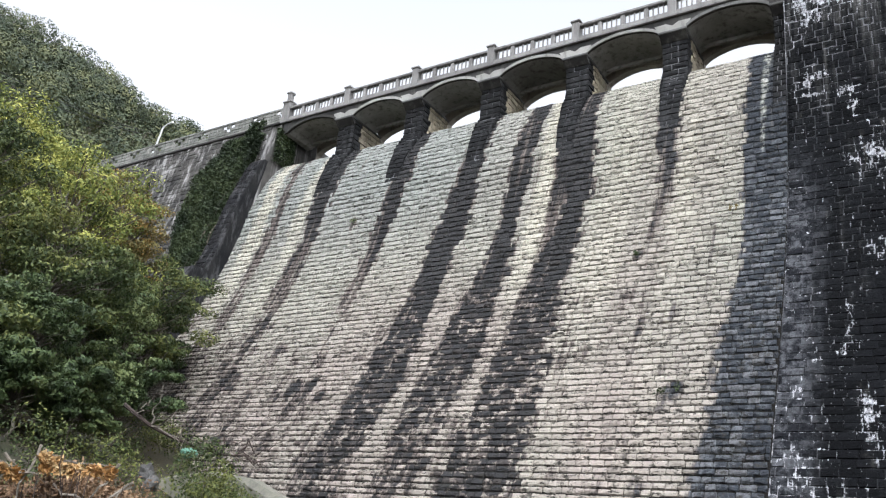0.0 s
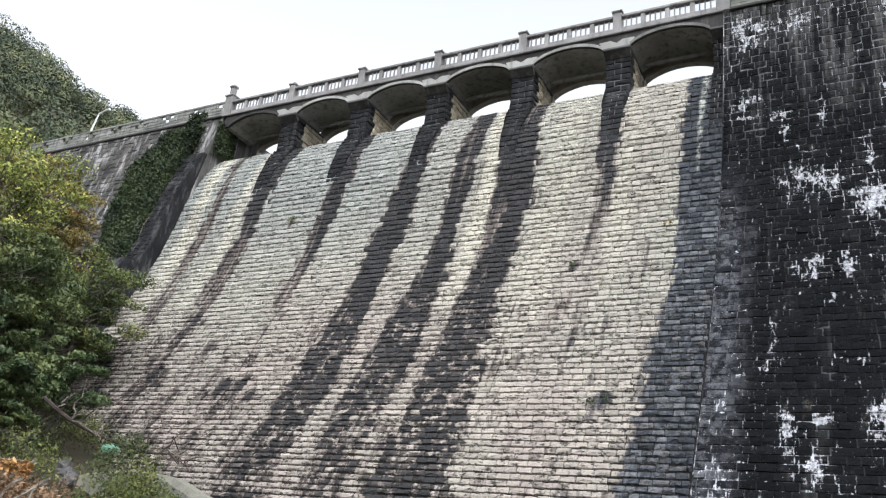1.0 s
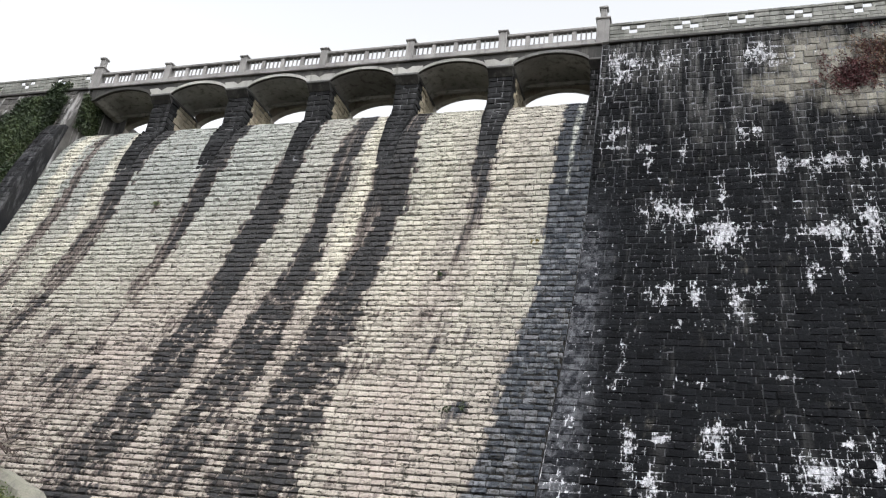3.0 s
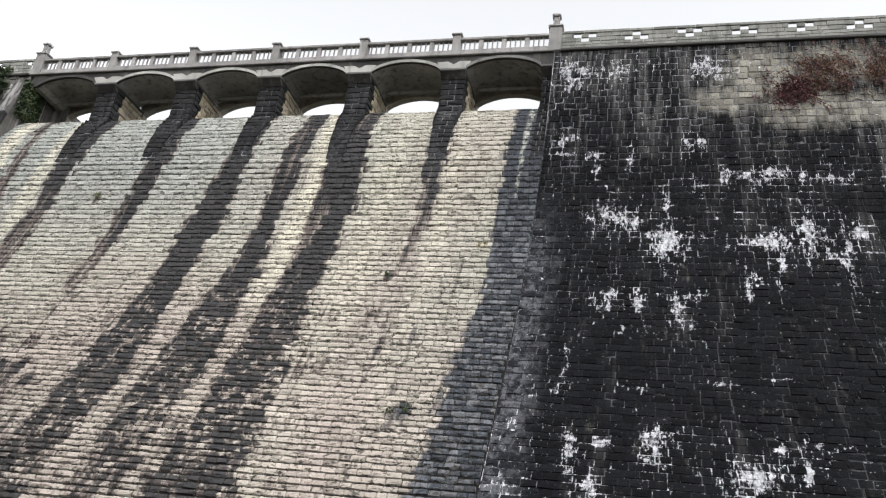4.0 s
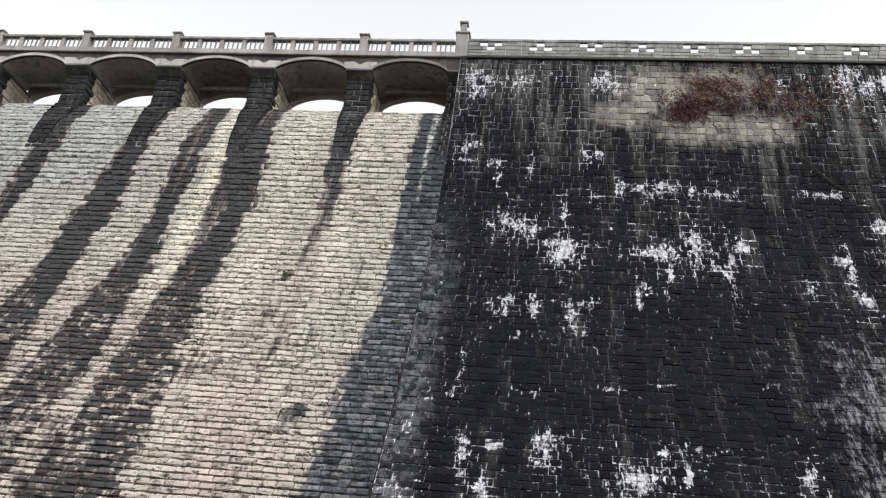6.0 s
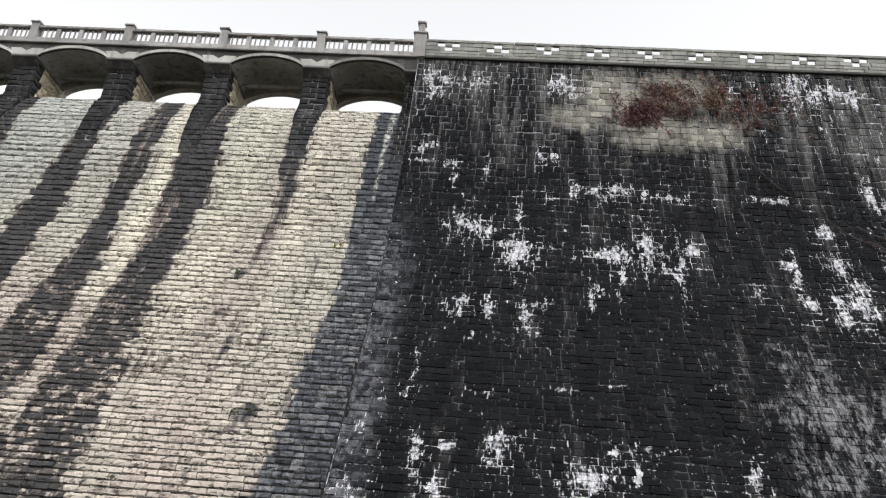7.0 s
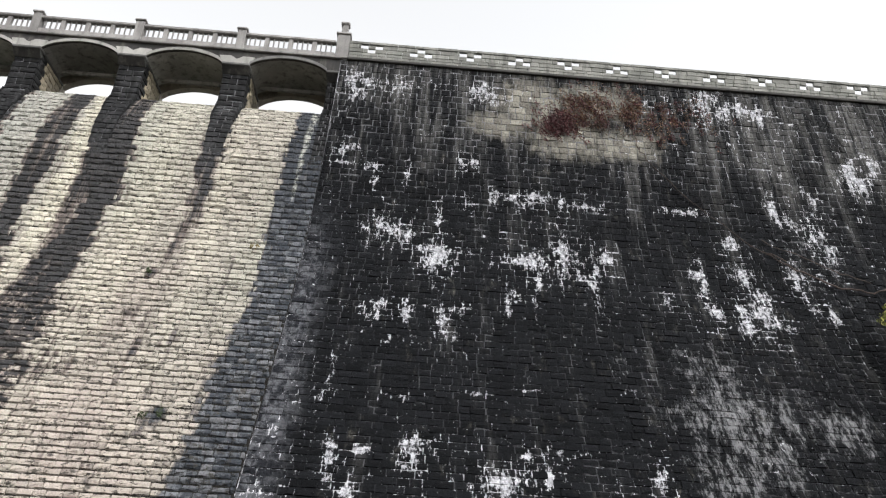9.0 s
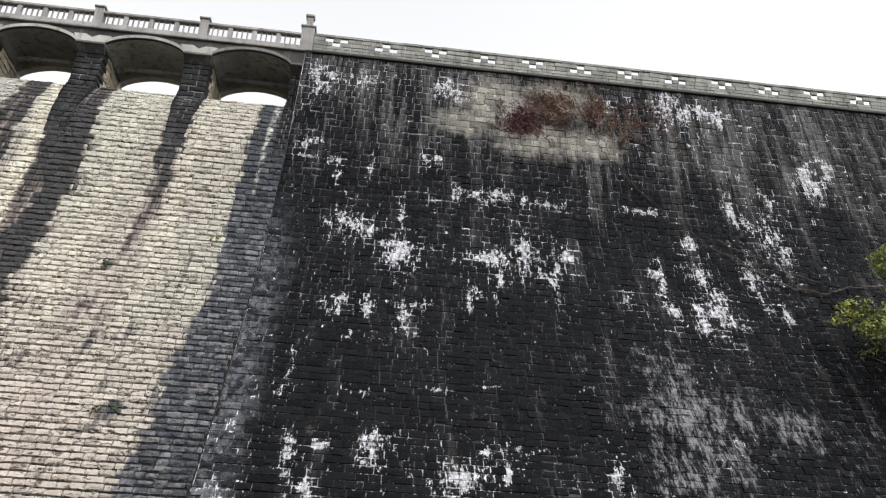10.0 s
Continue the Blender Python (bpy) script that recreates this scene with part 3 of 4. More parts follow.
wall_left = thing("wall_west", "grey stone dam wall half covered with ivy", "dam wall", kind="structure",
                  data=body(WALL_SLOPE, -75.0, -30.2, 6.0, LEFT_WALL, "wall_west"))


# ground: one sheet, flat by the stream, banks on both sides, a wooded hill beyond the left bank
def ridge(az):
    return float(np.interp(az, [60, 100, 128, 138, 143.6, 147.6, 153, 157.6, 165, 185, 210, 230], [0.0, 0.0, 0.29, 0.44, 0.495, 0.515, 0.55, 0.569, 0.575, 0.48, 0.2, 0.0]))


def ground_z(x, y):
    left = max(0.0, -x - 13.0)
    z = 0.42 * left if left < 32 else 13.4 + 0.1 * (left - 32)
    z += min(1.8, 0.2 * max(0.0, -x - 5.0)) * (1 if y < -14 else 0.5)
    right = max(0.0, x - 19.0)
    z = max(z, 0.75 * right if right < 24 else 18.0)
    z += 0.5 * noise.noise((x * 0.12, y * 0.12, 0.0)) * min(1.0, z / 3)
    dx, dy = x - EYE[0], y - EYE[1]
    r, az = math.hypot(dx, dy), math.degrees(math.atan2(dy, dx)) % 360
    if r > 75:
        top = ridge(az) * 190
        rise = min(1.0, (r - 75) / 115)
        z = max(min(z, 14.0), z * (1 - rise) + top * rise * (1 + 0.05 * noise.noise((x * 0.03, y * 0.03, 3.0))))
        if r > 200:
            z = z * max(0.0, 1 - (r - 200) / 400)
    return z


def ground():
    radii = [0.0] + [1.5 * 1.085 ** i for i in range(96)]
    sides = 144
    verts, faces = [(EYE[0], EYE[1], 0.0)], []
    for r in radii[1:]:
        for k in range(sides):
            a = 2 * math.pi * k / sides
            x, y = EYE[0] + r * math.cos(a), EYE[1] + r * math.sin(a)
            verts.append((x, y, min(ground_z(x, y), 3.0) if (-1 < y < 6 and -75 < x < 62) else ground_z(x, y)))
    for k in range(sides):
        faces.append([0, 1 + k, 1 + (k + 1) % sides])
    for i in range(len(radii) - 2):
        for k in range(sides):
            a, b = 1 + i * sides, 1 + (i + 1) * sides
            faces.append([a + k, b + k, b + (k + 1) % sides, a + (k + 1) % sides])
    return mesh_of("ground", verts, faces, SOIL)


thing("ground", "brown earth banks with stones and leaf litter", "ground", kind="structure", data=ground())

# the reservoir behind the crest, out of view, added to bounce sky onto the soffits
thing("water", "calm greenish reservoir water behind the dam crest", "water", kind="structure",
      data=mesh_of("water", [(-75, 2.0, 24.62), (62, 2.0, 24.62), (90, 160, 24.62), (-110, 160, 24.62)], [[0, 1, 2, 3]], WATER))

# ---- the bridge over the spillway ----
BAY, PIERS = 5.0, [-5.0, -10.0, -15.0, -20.0, -25.0]
SPRING, CROWN, DECK = 26.45, 27.0, 27.24


def arch(xa, xb, z0, z1, n=14):
    return [(xa + (xb - xa) * i / n, z0 + (z1 - z0) * (1 - (2 * i / n - 1) ** 2) ** 0.8) for i in range(n + 1)]


def bridge_span(k):
    xr, xl = -BAY * k, -BAY * (k + 1)
    a, b = xl + 0.64, xr - (0.66 if k else 0.62)
    if k == 5:
        a = xl + 0.4
    span = thing("bridge_span", "weathered grey concrete arch span under the walkway", "bridge span", "spans over the spillway")
    curve = arch(a, b, SPRING, CROWN)
    outline = [(xl, DECK), (xl, SPRING)] + curve + [(xr, SPRING), (xr, DECK)]
    part("vault", mesh_of("vault", *prism(outline, 0.14, 2.4), SOFFIT), span)
    part("spandrel_wall", mesh_of("spandrel_wall", *prism(outline, 0.0, 0.14), SPANDREL), span, "dark stained concrete above the arch")
    ring = curve + [(x, z + 0.17) for x, z in reversed(curve)]
    part("arch_ring", mesh_of("arch_ring", *prism(ring, -0.05, 0.0), CAPSTONE if k == 0 else SHADED if k == 5 else RING), span, "pale concrete arch edge")
    low = arch(a + 0.04, b + 0.08, SPRING - 0.16, CROWN - 0.1)
    rib = [(xr - 0.45, DECK), (xl + 0.4, DECK), (xl + 0.4, SPRING - 0.6), (a + 0.08, SPRING - 0.6)] + low + [(b + 0.12, SPRING - 0.6), (xr - 0.4, SPRING - 0.6)]
    part("rear_rib", mesh_of("rear_rib", *prism(rib, 2.85, 3.25), RIB), span)
    beam = [(a, SPRING + 0.12), (b, SPRING + 0.12), (b, SPRING + 0.3), (a, SPRING + 0.3)]
    part("cross_beam", mesh_of("cross_beam", *prism(beam, 2.05, 2.2), SOFFIT), span)
    return span


for k in range(6):
    bridge_span(k)

deck = thing("bridge_deck", "grey concrete walkway slab with a projecting cornice", "bridge deck")
part("slab", box_mesh("slab", CONCRETE, -30.3, 0.3, -0.02, 3.5, DECK, 27.36), deck)
part("cornice", box_mesh("cornice", CONCRETE, -30.3, 0.0, -0.14, -0.02, DECK - 0.02, 27.35, bevel=0.03), deck, "dark weathered cornice moulding")


def pier_front(z):
    """The pier's front: plumb above the crest, then a toe that lies on the spillway and dies into it."""
    lie = float(np.interp(z, [17.0, 19.0, 20.4] + CREST_Z[:7], [-2.2, -1.62, -1.33] + CREST_Y[:7]))
    return min(0.3, lie - 0.20 * min(1.0, max(0.0, (z - 19.6) / 2.5)))


def pier(x, half=0.62, single=None):
    p = thing("pier", "black wet stone pier with tan stone sides and a concrete cap", "pier", "piers of the spillway bridge")

    def sides(z):
        if single:
            return single
        lean = min(1.0, max(0.0, (24.2 - z) / 4.0))
        return x - half + 0.38 * lean, x + half - 0.06 * lean

    zs = [19.4, 20.4, 21.2, 22.0, 22.8, 23.6, 24.2, 25.0, 26.3]
    verts = []
    for edge in (0, 1):
        inset = 0.05 if edge == 0 else -0.05
        verts += [(sides(z)[edge] + inset, pier_front(z) + 0.05, z) for z in zs] + [(sides(26.3)[edge] + inset, 3.0, 26.3), (sides(19.4)[edge] + inset, 3.0, 19.4)]
    n = len(zs) + 2
    faces = [list(range(n))[::-1], list(range(n, 2 * n))] + [[i, i + n, (i + 1) % n + n, (i + 1) % n] for i in range(n)]
    part("core", mesh_of("core", verts, faces, PIER_JOINT), p)
    rng = np.random.default_rng(int(-x * 10) + 5)
    row = 0
    z, h = 19.5, 0.33
    while z < 26.1:
        lo, hi = sides(z + h / 2)
        y0, y1 = pier_front(z), pier_front(z + h)
        cut = lo + (hi - lo) * (0.36 if row % 2 else 0.62)
        for a, b in ((lo, cut), (cut, hi)):
            v, f = block(rng, b - a - 0.03, h - 0.03, 0.01, 0.04)
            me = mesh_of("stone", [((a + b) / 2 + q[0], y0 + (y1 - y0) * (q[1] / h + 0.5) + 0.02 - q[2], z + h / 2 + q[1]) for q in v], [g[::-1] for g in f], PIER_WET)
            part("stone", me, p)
        y = y0 + 0.05
        while y < 2.8 and z > 22.6:
            w = rng.uniform(0.45, 0.8)
            b = min(y + w, 2.95)
            v, f = block(rng, b - y - 0.02, h - 0.02, 0.01, 0.06)
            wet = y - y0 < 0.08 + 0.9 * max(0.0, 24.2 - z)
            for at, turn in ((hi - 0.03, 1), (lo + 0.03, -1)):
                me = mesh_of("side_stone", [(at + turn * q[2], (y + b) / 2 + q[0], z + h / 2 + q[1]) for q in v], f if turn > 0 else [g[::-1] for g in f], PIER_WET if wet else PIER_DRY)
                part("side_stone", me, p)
            y = b
        z += h
        row += 1
    lo, hi = sides(26.0)
    cap = part("cap", box_mesh("cap", CAPSTONE, lo - 0.07, hi + 0.07, -0.12, 3.0, 26.32, SPRING + 0.01, bevel=0.03), p, "grey concrete impost block")
    # a wedge below the cap carries it out over the shaft
    wedge = [(-0.06, 26.325), (0.34, 26.325), (0.34, 26.02), (0.26, 26.02)]
    wv = [(lo - 0.02, y, z) for y, z in wedge] + [(hi + 0.02, y, z) for y, z in wedge]
    wf = [[0, 1, 2, 3], [7, 6, 5, 4]] + [[i, i + 4, (i + 1) % 4 + 4, (i + 1) % 4] for i in range(4)]
    part("corbel", mesh_of("corbel", wv, wf, SPANDREL), cap)
    if single is None:
        part("spandrel", mesh_of("spandrel", *prism([(lo - 0.02, SPRING + 0.015), (hi + 0.02, SPRING + 0.015), (hi + 0.25, 26.88), (x + 0.3, 26.9), (x, 26.72), (x - 0.3, 26.9), (lo - 0.25, 26.88)], -0.045, -0.003), RING), p)
    return p


for x in PIERS:
    pier(x)
pier(-0.3, single=(-0.56, 0.0))


# ---- balustrade ----
def pedestal(x, w=0.42, top=28.62, tall=False):
    p = thing("pedestal", "grey concrete pedestal with a small cap on the walkway edge", "pedestal", "" if tall else "pedestals of the balustrade")
    part("shaft", box_mesh("shaft", CONCRETE, x - w / 2, x + w / 2, -0.1, 0.38, 27.3, top - 0.1), p)
    part("cap", box_mesh("cap", CONCRETE, x - w / 2 - 0.06, x + w / 2 + 0.06, -0.17, 0.45, top - 0.12, top, bevel=0.03), p)
    if tall:
        post = part("post", box_mesh("post", CONCRETE, x - 0.15, x + 0.15, -0.02, 0.28, top, 29.42), p)
        part("post_cap", box_mesh("post_cap", CONCRETE, x - 0.22, x + 0.22, -0.09, 0.35, 29.42, 29.58, bevel=0.04), post)
        tagged(p, "concrete end pedestal with a slender square post and cap")
    return p


def balustrade(k):
    xr, xl = -BAY * k - (0.34 if k == 0 else 0.21), -BAY * (k + 1) + (0.34 if k == 5 else 0.21)
    b = thing("balustrade", "weathered grey concrete balustrade with narrow upright slots", "balustrade", "balustrades between the pedestals")
    part("top_rail", box_mesh("top_rail", CONCRETE, xl, xr, -0.1, 0.22, 28.18, 28.36, bevel=0.04), b)
    part("plinth", box_mesh("plinth", CONCRETE, xl, xr, -0.06, 0.2, 27.34, 27.6), b)
    groups, divide = 4, 0.22
    span = (xr - xl - divide * (groups - 1)) / groups
    for g in range(groups):
        x = xl + g * (span + divide)
        if g:
            part("divider", box_mesh("divider", CONCRETE, x - divide, x, -0.04, 0.18, 27.58, 28.2), b)
        slots = 4
        bar = 0.06
        slot = (span - bar * (slots - 1)) / slots
        for i in range(1, slots):
            xb = x + i * slot + (i - 1) * bar
            part("baluster", box_mesh("baluster", CONCRETE, xb, xb + bar, 0.02, 0.11, 27.58, 28.2, bevel=0.015), b)
    return b


for k in range(6):
    balustrade(k)
for x in PIERS:
    pedestal(x)
pedestal(0.0, 0.62, 28.84, True)
pedestal(-30.0, 0.62, 28.84, True)


# ---- stone parapets on both wings, pierced by groups of three small openings ----
def parapet(name, x0, x1, first, spacing, loose, seed):
    p = thing(name, "grey-green coursed stone parapet pierced by groups of small openings", "parapet", kind="structure")
    rng = np.random.default_rng(seed)
    centres = [first + spacing * i for i in range(-1, 40)]
    lower, upper = [], []
    for i, c in enumerate(centres):
        a, b = (upper, lower) if i % 2 else (lower, upper)
        b.append(c)
        a += [c - 0.36, c + 0.36]
    rest = []
    rows = [(27.36, 27.55, ()), (27.55, 27.74, ()), (27.74, 27.99, lower), (27.99, 28.24, upper), (28.24, 28.40, ())]
    for z0, z1, holes in rows:
        top = z1 > 28.39
        x = x0
        while x < x1 - 0.05:
            w = rng.uniform(0.4, 0.85) * (1.6 if top else 1)
            b = min(x + w, x1)
            for h in holes:
                if x < h - 0.18 < b:
                    b = h - 0.18
                if h - 0.181 <= x < h + 0.179:
                    x = h + 0.18
                    b = min(x + w, x1)
            for h in holes:
                if x < h - 0.18 < b:
                    b = h - 0.18
            if b - x > 0.03:
                d = rng.uniform(-0.015, 0.015)
                dims = (x + 0.006, b - 0.006, -0.07 + d - (0.03 if top else 0), 0.05 + (0.01 if top else 0), z0 + 0.005, z1 - 0.005)
                if loose[0] < x < loose[1]:
                    part("stone", box_mesh("stone", PARAPET, *dims, bevel=0.015), p)
                else:
                    rest.append(box(*dims, bevel=0.015))
            x = max(b, x + 0.02)
    tagged(part("stonework", mesh_of("stonework", *joined(*rest), PARAPET), p), kind="stuff")
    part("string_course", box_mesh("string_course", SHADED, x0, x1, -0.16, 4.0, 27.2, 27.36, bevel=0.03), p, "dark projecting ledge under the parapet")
    return p


parapet("parapet_east", 0.32, 62.0, 1.45, 2.45, (0.3, 26.0), 3)
parapet("parapet_west", -75.0, -30.32, -75.0 + 0.6, 2.45, (-46.0, -30.0), 4)

# left edge of the spillway: a projecting side wall that ends in a ledge
side_wall = thing("wing_wall", "wet stone side wall along the spillway edge, shade in its dark colour", "wing wall", kind="structure")
BASE = Slope(section(False))
rise = []
for s in np.linspace(0, BASE.s[-1], 60):
    c, d, n = BASE.at(s)
    if c[1] < 24.4:
        rise.append(c + n * (0.95 * math.sqrt(max(0.0, min(1.0, (24.6 - c[1]) / 4.5)))))
WING = Slope(rise)
outline = [(y, z) for y, z in rise] + [(3.0, rise[-1][1]), (3.0, rise[0][1])]
n = len(outline)
wv = [(-31.4, y, z) for y, z in outline] + [(-30.22, y, z) for y, z in outline]
wf = [list(range(n))[::-1], list(range(n, 2 * n))] + [[i, i + n, (i + 1) % n + n, (i + 1) % n] for i in range(n)]
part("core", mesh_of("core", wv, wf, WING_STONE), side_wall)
ledge = [(face_y(z) - 1.9, z) for z in (0.0, 4.0, 8.7, 12.8, 15.9)] + [(3.0, 15.9), (3.0, 0.0)]
n = len(ledge)
lv = [(-32.6, y, z) for y, z in ledge] + [(-30.1, y, z) for y, z in ledge]
lf = [list(range(n))[::-1], list(range(n, 2 * n))] + [[i, i + n, (i + 1) % n + n, (i + 1) % n] for i in range(n)]
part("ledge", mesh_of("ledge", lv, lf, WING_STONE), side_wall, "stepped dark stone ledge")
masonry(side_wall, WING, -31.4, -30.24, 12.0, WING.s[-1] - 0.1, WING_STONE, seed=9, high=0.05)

# ---- plants ----
def leaves(centres, radii, count, size, rng, face=0.0, shell=0.5):
    """Small pointed leaves scattered through balls; each leaf is one bent quad."""
    centres, radii = np.array(centres, float), np.array(radii, float)
    if radii.ndim == 1:
        radii = np.repeat(radii[:, None], 3, 1)
    weight = radii.prod(1) ** (2 / 3)
    pick = rng.choice(len(centres), count, p=weight / weight.sum())
    d = rng.normal(size=(count, 3))
    d /= np.linalg.norm(d, axis=1, keepdims=True)
    r = rng.uniform(shell, 1.0, (count, 1)) ** 0.6
    pos = centres[pick] + d * r * radii[pick]
    out = d * face + rng.normal(0, 1 - face, (count, 3)) * 0.6
    a = np.cross(out, rng.normal(size=(count, 3)))
    a /= np.linalg.norm(a, axis=1, keepdims=True) + 1e-9
    b = np.cross(a, out)
    b /= np.linalg.norm(b, axis=1, keepdims=True) + 1e-9
    s = size * rng.uniform(0.6, 1.4, (count, 1))
    v = np.stack([pos - a * s, pos + b * s * 0.45, pos + a * s, pos - b * s * 0.45], 1).reshape(-1, 3)
    return v, np.arange(count * 4).reshape(-1, 4)


def leaf_mesh(name, v, f, *mats):
    me = bpy.data.meshes.new(name)
    me.vertices.add(len(v))
    me.vertices.foreach_set("co", np.asarray(v, np.float32).ravel())
    me.loops.add(f.size)
    me.loops.foreach_set("vertex_index", f.ravel().astype(np.int32))
    me.polygons.add(len(f))
    me.polygons.foreach_set("loop_start", np.arange(0, f.size, 4, dtype=np.int32))
    for m in mats:
        me.materials.append(m)
    me.update(calc_edges=True)
    me.validate()
    return me


def tree(x, y, h, spread, mat, label, count=5000, size=0.11, seed=1, base=None, lumps=22, low=0.25):
    rng = np.random.default_rng(seed)
    z = ground_z(x, y) - 0.2 if base is None else base
    t = thing("tree", label, "tree", "trees on the bank")
    trunk = wander((x, y, z), (x + rng.normal(0, 0.4), y + rng.normal(0, 0.4), z + h * 0.8), 7, 0.12, rng)
    limbs = [tube(trunk, np.linspace(0.16, 0.03, 8) * h / 7)]
    centres, radii = [], []
    for i in range(lumps):
        u = rng.uniform(low, 1.0)
        root = trunk[min(7, int(u * 7))]
        az, out = rng.uniform(0, 2 * math.pi), spread * rng.uniform(0.3, 1.0) * math.sqrt(max(0.08, 1 - (u - 0.5) ** 2 * 2.6))
        tip = np.array([x + math.cos(az) * out, y + math.sin(az) * out, z + h * (0.22 + 0.78 * u) + rng.normal(0, 0.2)])
        limbs.append(tube(wander(root, tip, 4, 0.10, rng), np.linspace(0.05, 0.012, 5) * h / 7, 5))
        centres.append(tip)
        radii.append(np.array([1.0, 1.0, 0.5]) * spread * rng.uniform(0.14, 0.30))
    part("trunk", mesh_of("trunk", *joined(*limbs), BARK), t, "grey-brown trunk with thin limbs")
    v, f = leaves(centres, radii, count, size, rng, face=0.55, shell=0.3)
    part("crown", leaf_mesh("crown", v, f, mat), t)
    return t


# woods on the hill, far beyond the dam
rng = np.random.default_rng(11)
centres, radii = [], []
while len(centres) < 1250:
    az, r = rng.uniform(132, 176), rng.uniform(72, 198)
    x, y = EYE[0] + r * math.cos(math.radians(az)), EYE[1] + r * math.sin(math.radians(az))
    if -2 < y < 9 and x > -75:
        continue
    s = rng.uniform(1.8, 4.4)
    centres.append((x, y, ground_z(x, y) + s * 0.55))
    radii.append((s, s, s * rng.uniform(0.8, 1.3)))
v, f = leaves(centres, radii, 430000, 0.28, rng, face=0.7, shell=0.8)
thing("hill_woods", "dense dark green woodland covering the far hillside", "woodland", kind="stuff", data=leaf_mesh("hill_woods", v, f, LEAF_FAR))

# trees on the left bank; canopy shade is put into the lower ones' foliage colour
BANK = [  # x, y, height, spread, foliage
    (-26.2, -9.9, 7.6, 3.1, 1), (-27.5, -13.5, 10.2, 4.0, 0), (-23.5, -16.0, 6.5, 3.0, 1), (-31.8, -7.9, 10.0, 3.0, 2),
    (-24.5, -20.0, 8.5, 3.6, 1), (-33.0, -16.5, 11.0, 4.2, 0), (-29.5, -22.0, 10.0, 4.0, 1), (-20.5, -19.0, 4.2, 2.4, 3),
    (-36.5, -8.5, 10.5, 3.8, 0), (-21.8, -13.2, 4.0, 2.0, 3), (-29.6, -9.6, 6.0, 2.6, 1), (-24.5, -13.2, 6.0, 2.7, 3),
    (-20.0, -24.0, 5.0, 2.6, 1), (-38.0, -12.0, 11.5, 4.2, 0), (-30.5, -10.5, 10.0, 3.0, 2), (-28.3, -8.1, 5.2, 2.2, 3), (-17.6, -19.6, 2.6, 1.7, 3), (-19.0, -21.0, 3.2, 2.0, 1), (-18.2, -17.4, 2.4, 1.5, 3), (-32.5, -12.0, 11.0, 3.6, 0),
]
KINDS = [(LEAF_BRIGHT, "leafy tree with fresh yellow-green foliage on the bank"), (LEAF_MID, "leafy tree with mid-green foliage on the bank"),
         (LEAF_AUTUMN, "tree turning yellow and orange beside the dam wall"), (LEAF_DARK, "shady dark green shrub on the bank")]
for i, (x, y, h, w, k) in enumerate(BANK):
    tree(x, y, h, w, KINDS[k][0], KINDS[k][1], 17000, 0.075, 40 + i, lumps=70)

# undergrowth that covers the bank
rng = np.random.default_rng(21)
centres, radii = [], []
for _ in range(420):
    x, y = rng.uniform(-44, -10), rng.uniform(-29, -8)
    if x > -22 and y > -17 + 0.3 * (x + 22):
        continue
    s = rng.uniform(0.6, 1.3)
    centres.append((x, y, ground_z(x, y) + s * 0.4))
    radii.append((s, s, s * 0.7))
v, f = leaves(centres, radii, 190000, 0.048, rng, face=0.55, shell=0.4)
thing("undergrowth", "tangled green undergrowth on the bank", "undergrowth", kind="stuff", data=leaf_mesh("undergrowth", v, f, LEAF_MID))

# ivy on the left wall
rng = np.random.default_rng(31)
n = 60000
u, w = rng.uniform(0, 1, n), rng.uniform(0, 1, n)
zi = 15.5 + 11.2 * w
mid = np.interp(zi, [15.5, 18, 21, 24, 26.7], [-33.6, -33.7, -34.0, -33.6, -32.4])
half = np.interp(zi, [15.5, 18, 21, 24, 26.7], [1.6, 2.0, 2.7, 3.0, 2.4])
xi = mid + half * (2 * u - 1)
keep = np.array([noise.noise((a * 0.6, b * 0.6, 1.0)) + 0.75 - abs(2 * c - 1) ** 4 > 0 for a, b, c in zip(xi, zi, u)])
xi, zi = xi[keep], zi[keep]
yi = np.interp(zi, FACE_Z, FACE_Y) - 0.06 - rng.uniform(0, 0.35, len(zi)) - np.where(xi > -31.35, 1.1, 0.0)
# some hangs round the corner beside the first arch
xi, zi = np.r_[xi, -30.12 + rng.uniform(0, 0.2, 2600)], np.r_[zi, 26.7 - 2.3 * rng.uniform(0, 1, 2600) ** 1.5]
yi = np.r_[yi, rng.uniform(-0.4, 1.3, 2600)]
v, f = leaves(np.c_[xi, yi, zi], np.full(len(xi), 0.1), len(xi), 0.085, rng)
ivy = thing("ivy", "dense dark green ivy clinging to the stone wall", "ivy")
part("leaves", leaf_mesh("leaves", v, f, LEAF_IVY), ivy)
for i in range(5):
    x0 = rng.uniform(-35.5, -31.8)
    part("stem", mesh_of("stem", *tube(wander((x0, face_y(16) - 0.1, 16.0), (x0 + rng.uniform(0, 2), face_y(25) - 0.1, 25.0), 9, 0.1, rng), np.linspace(0.04, 0.012, 10), 5), BARK), ivy)

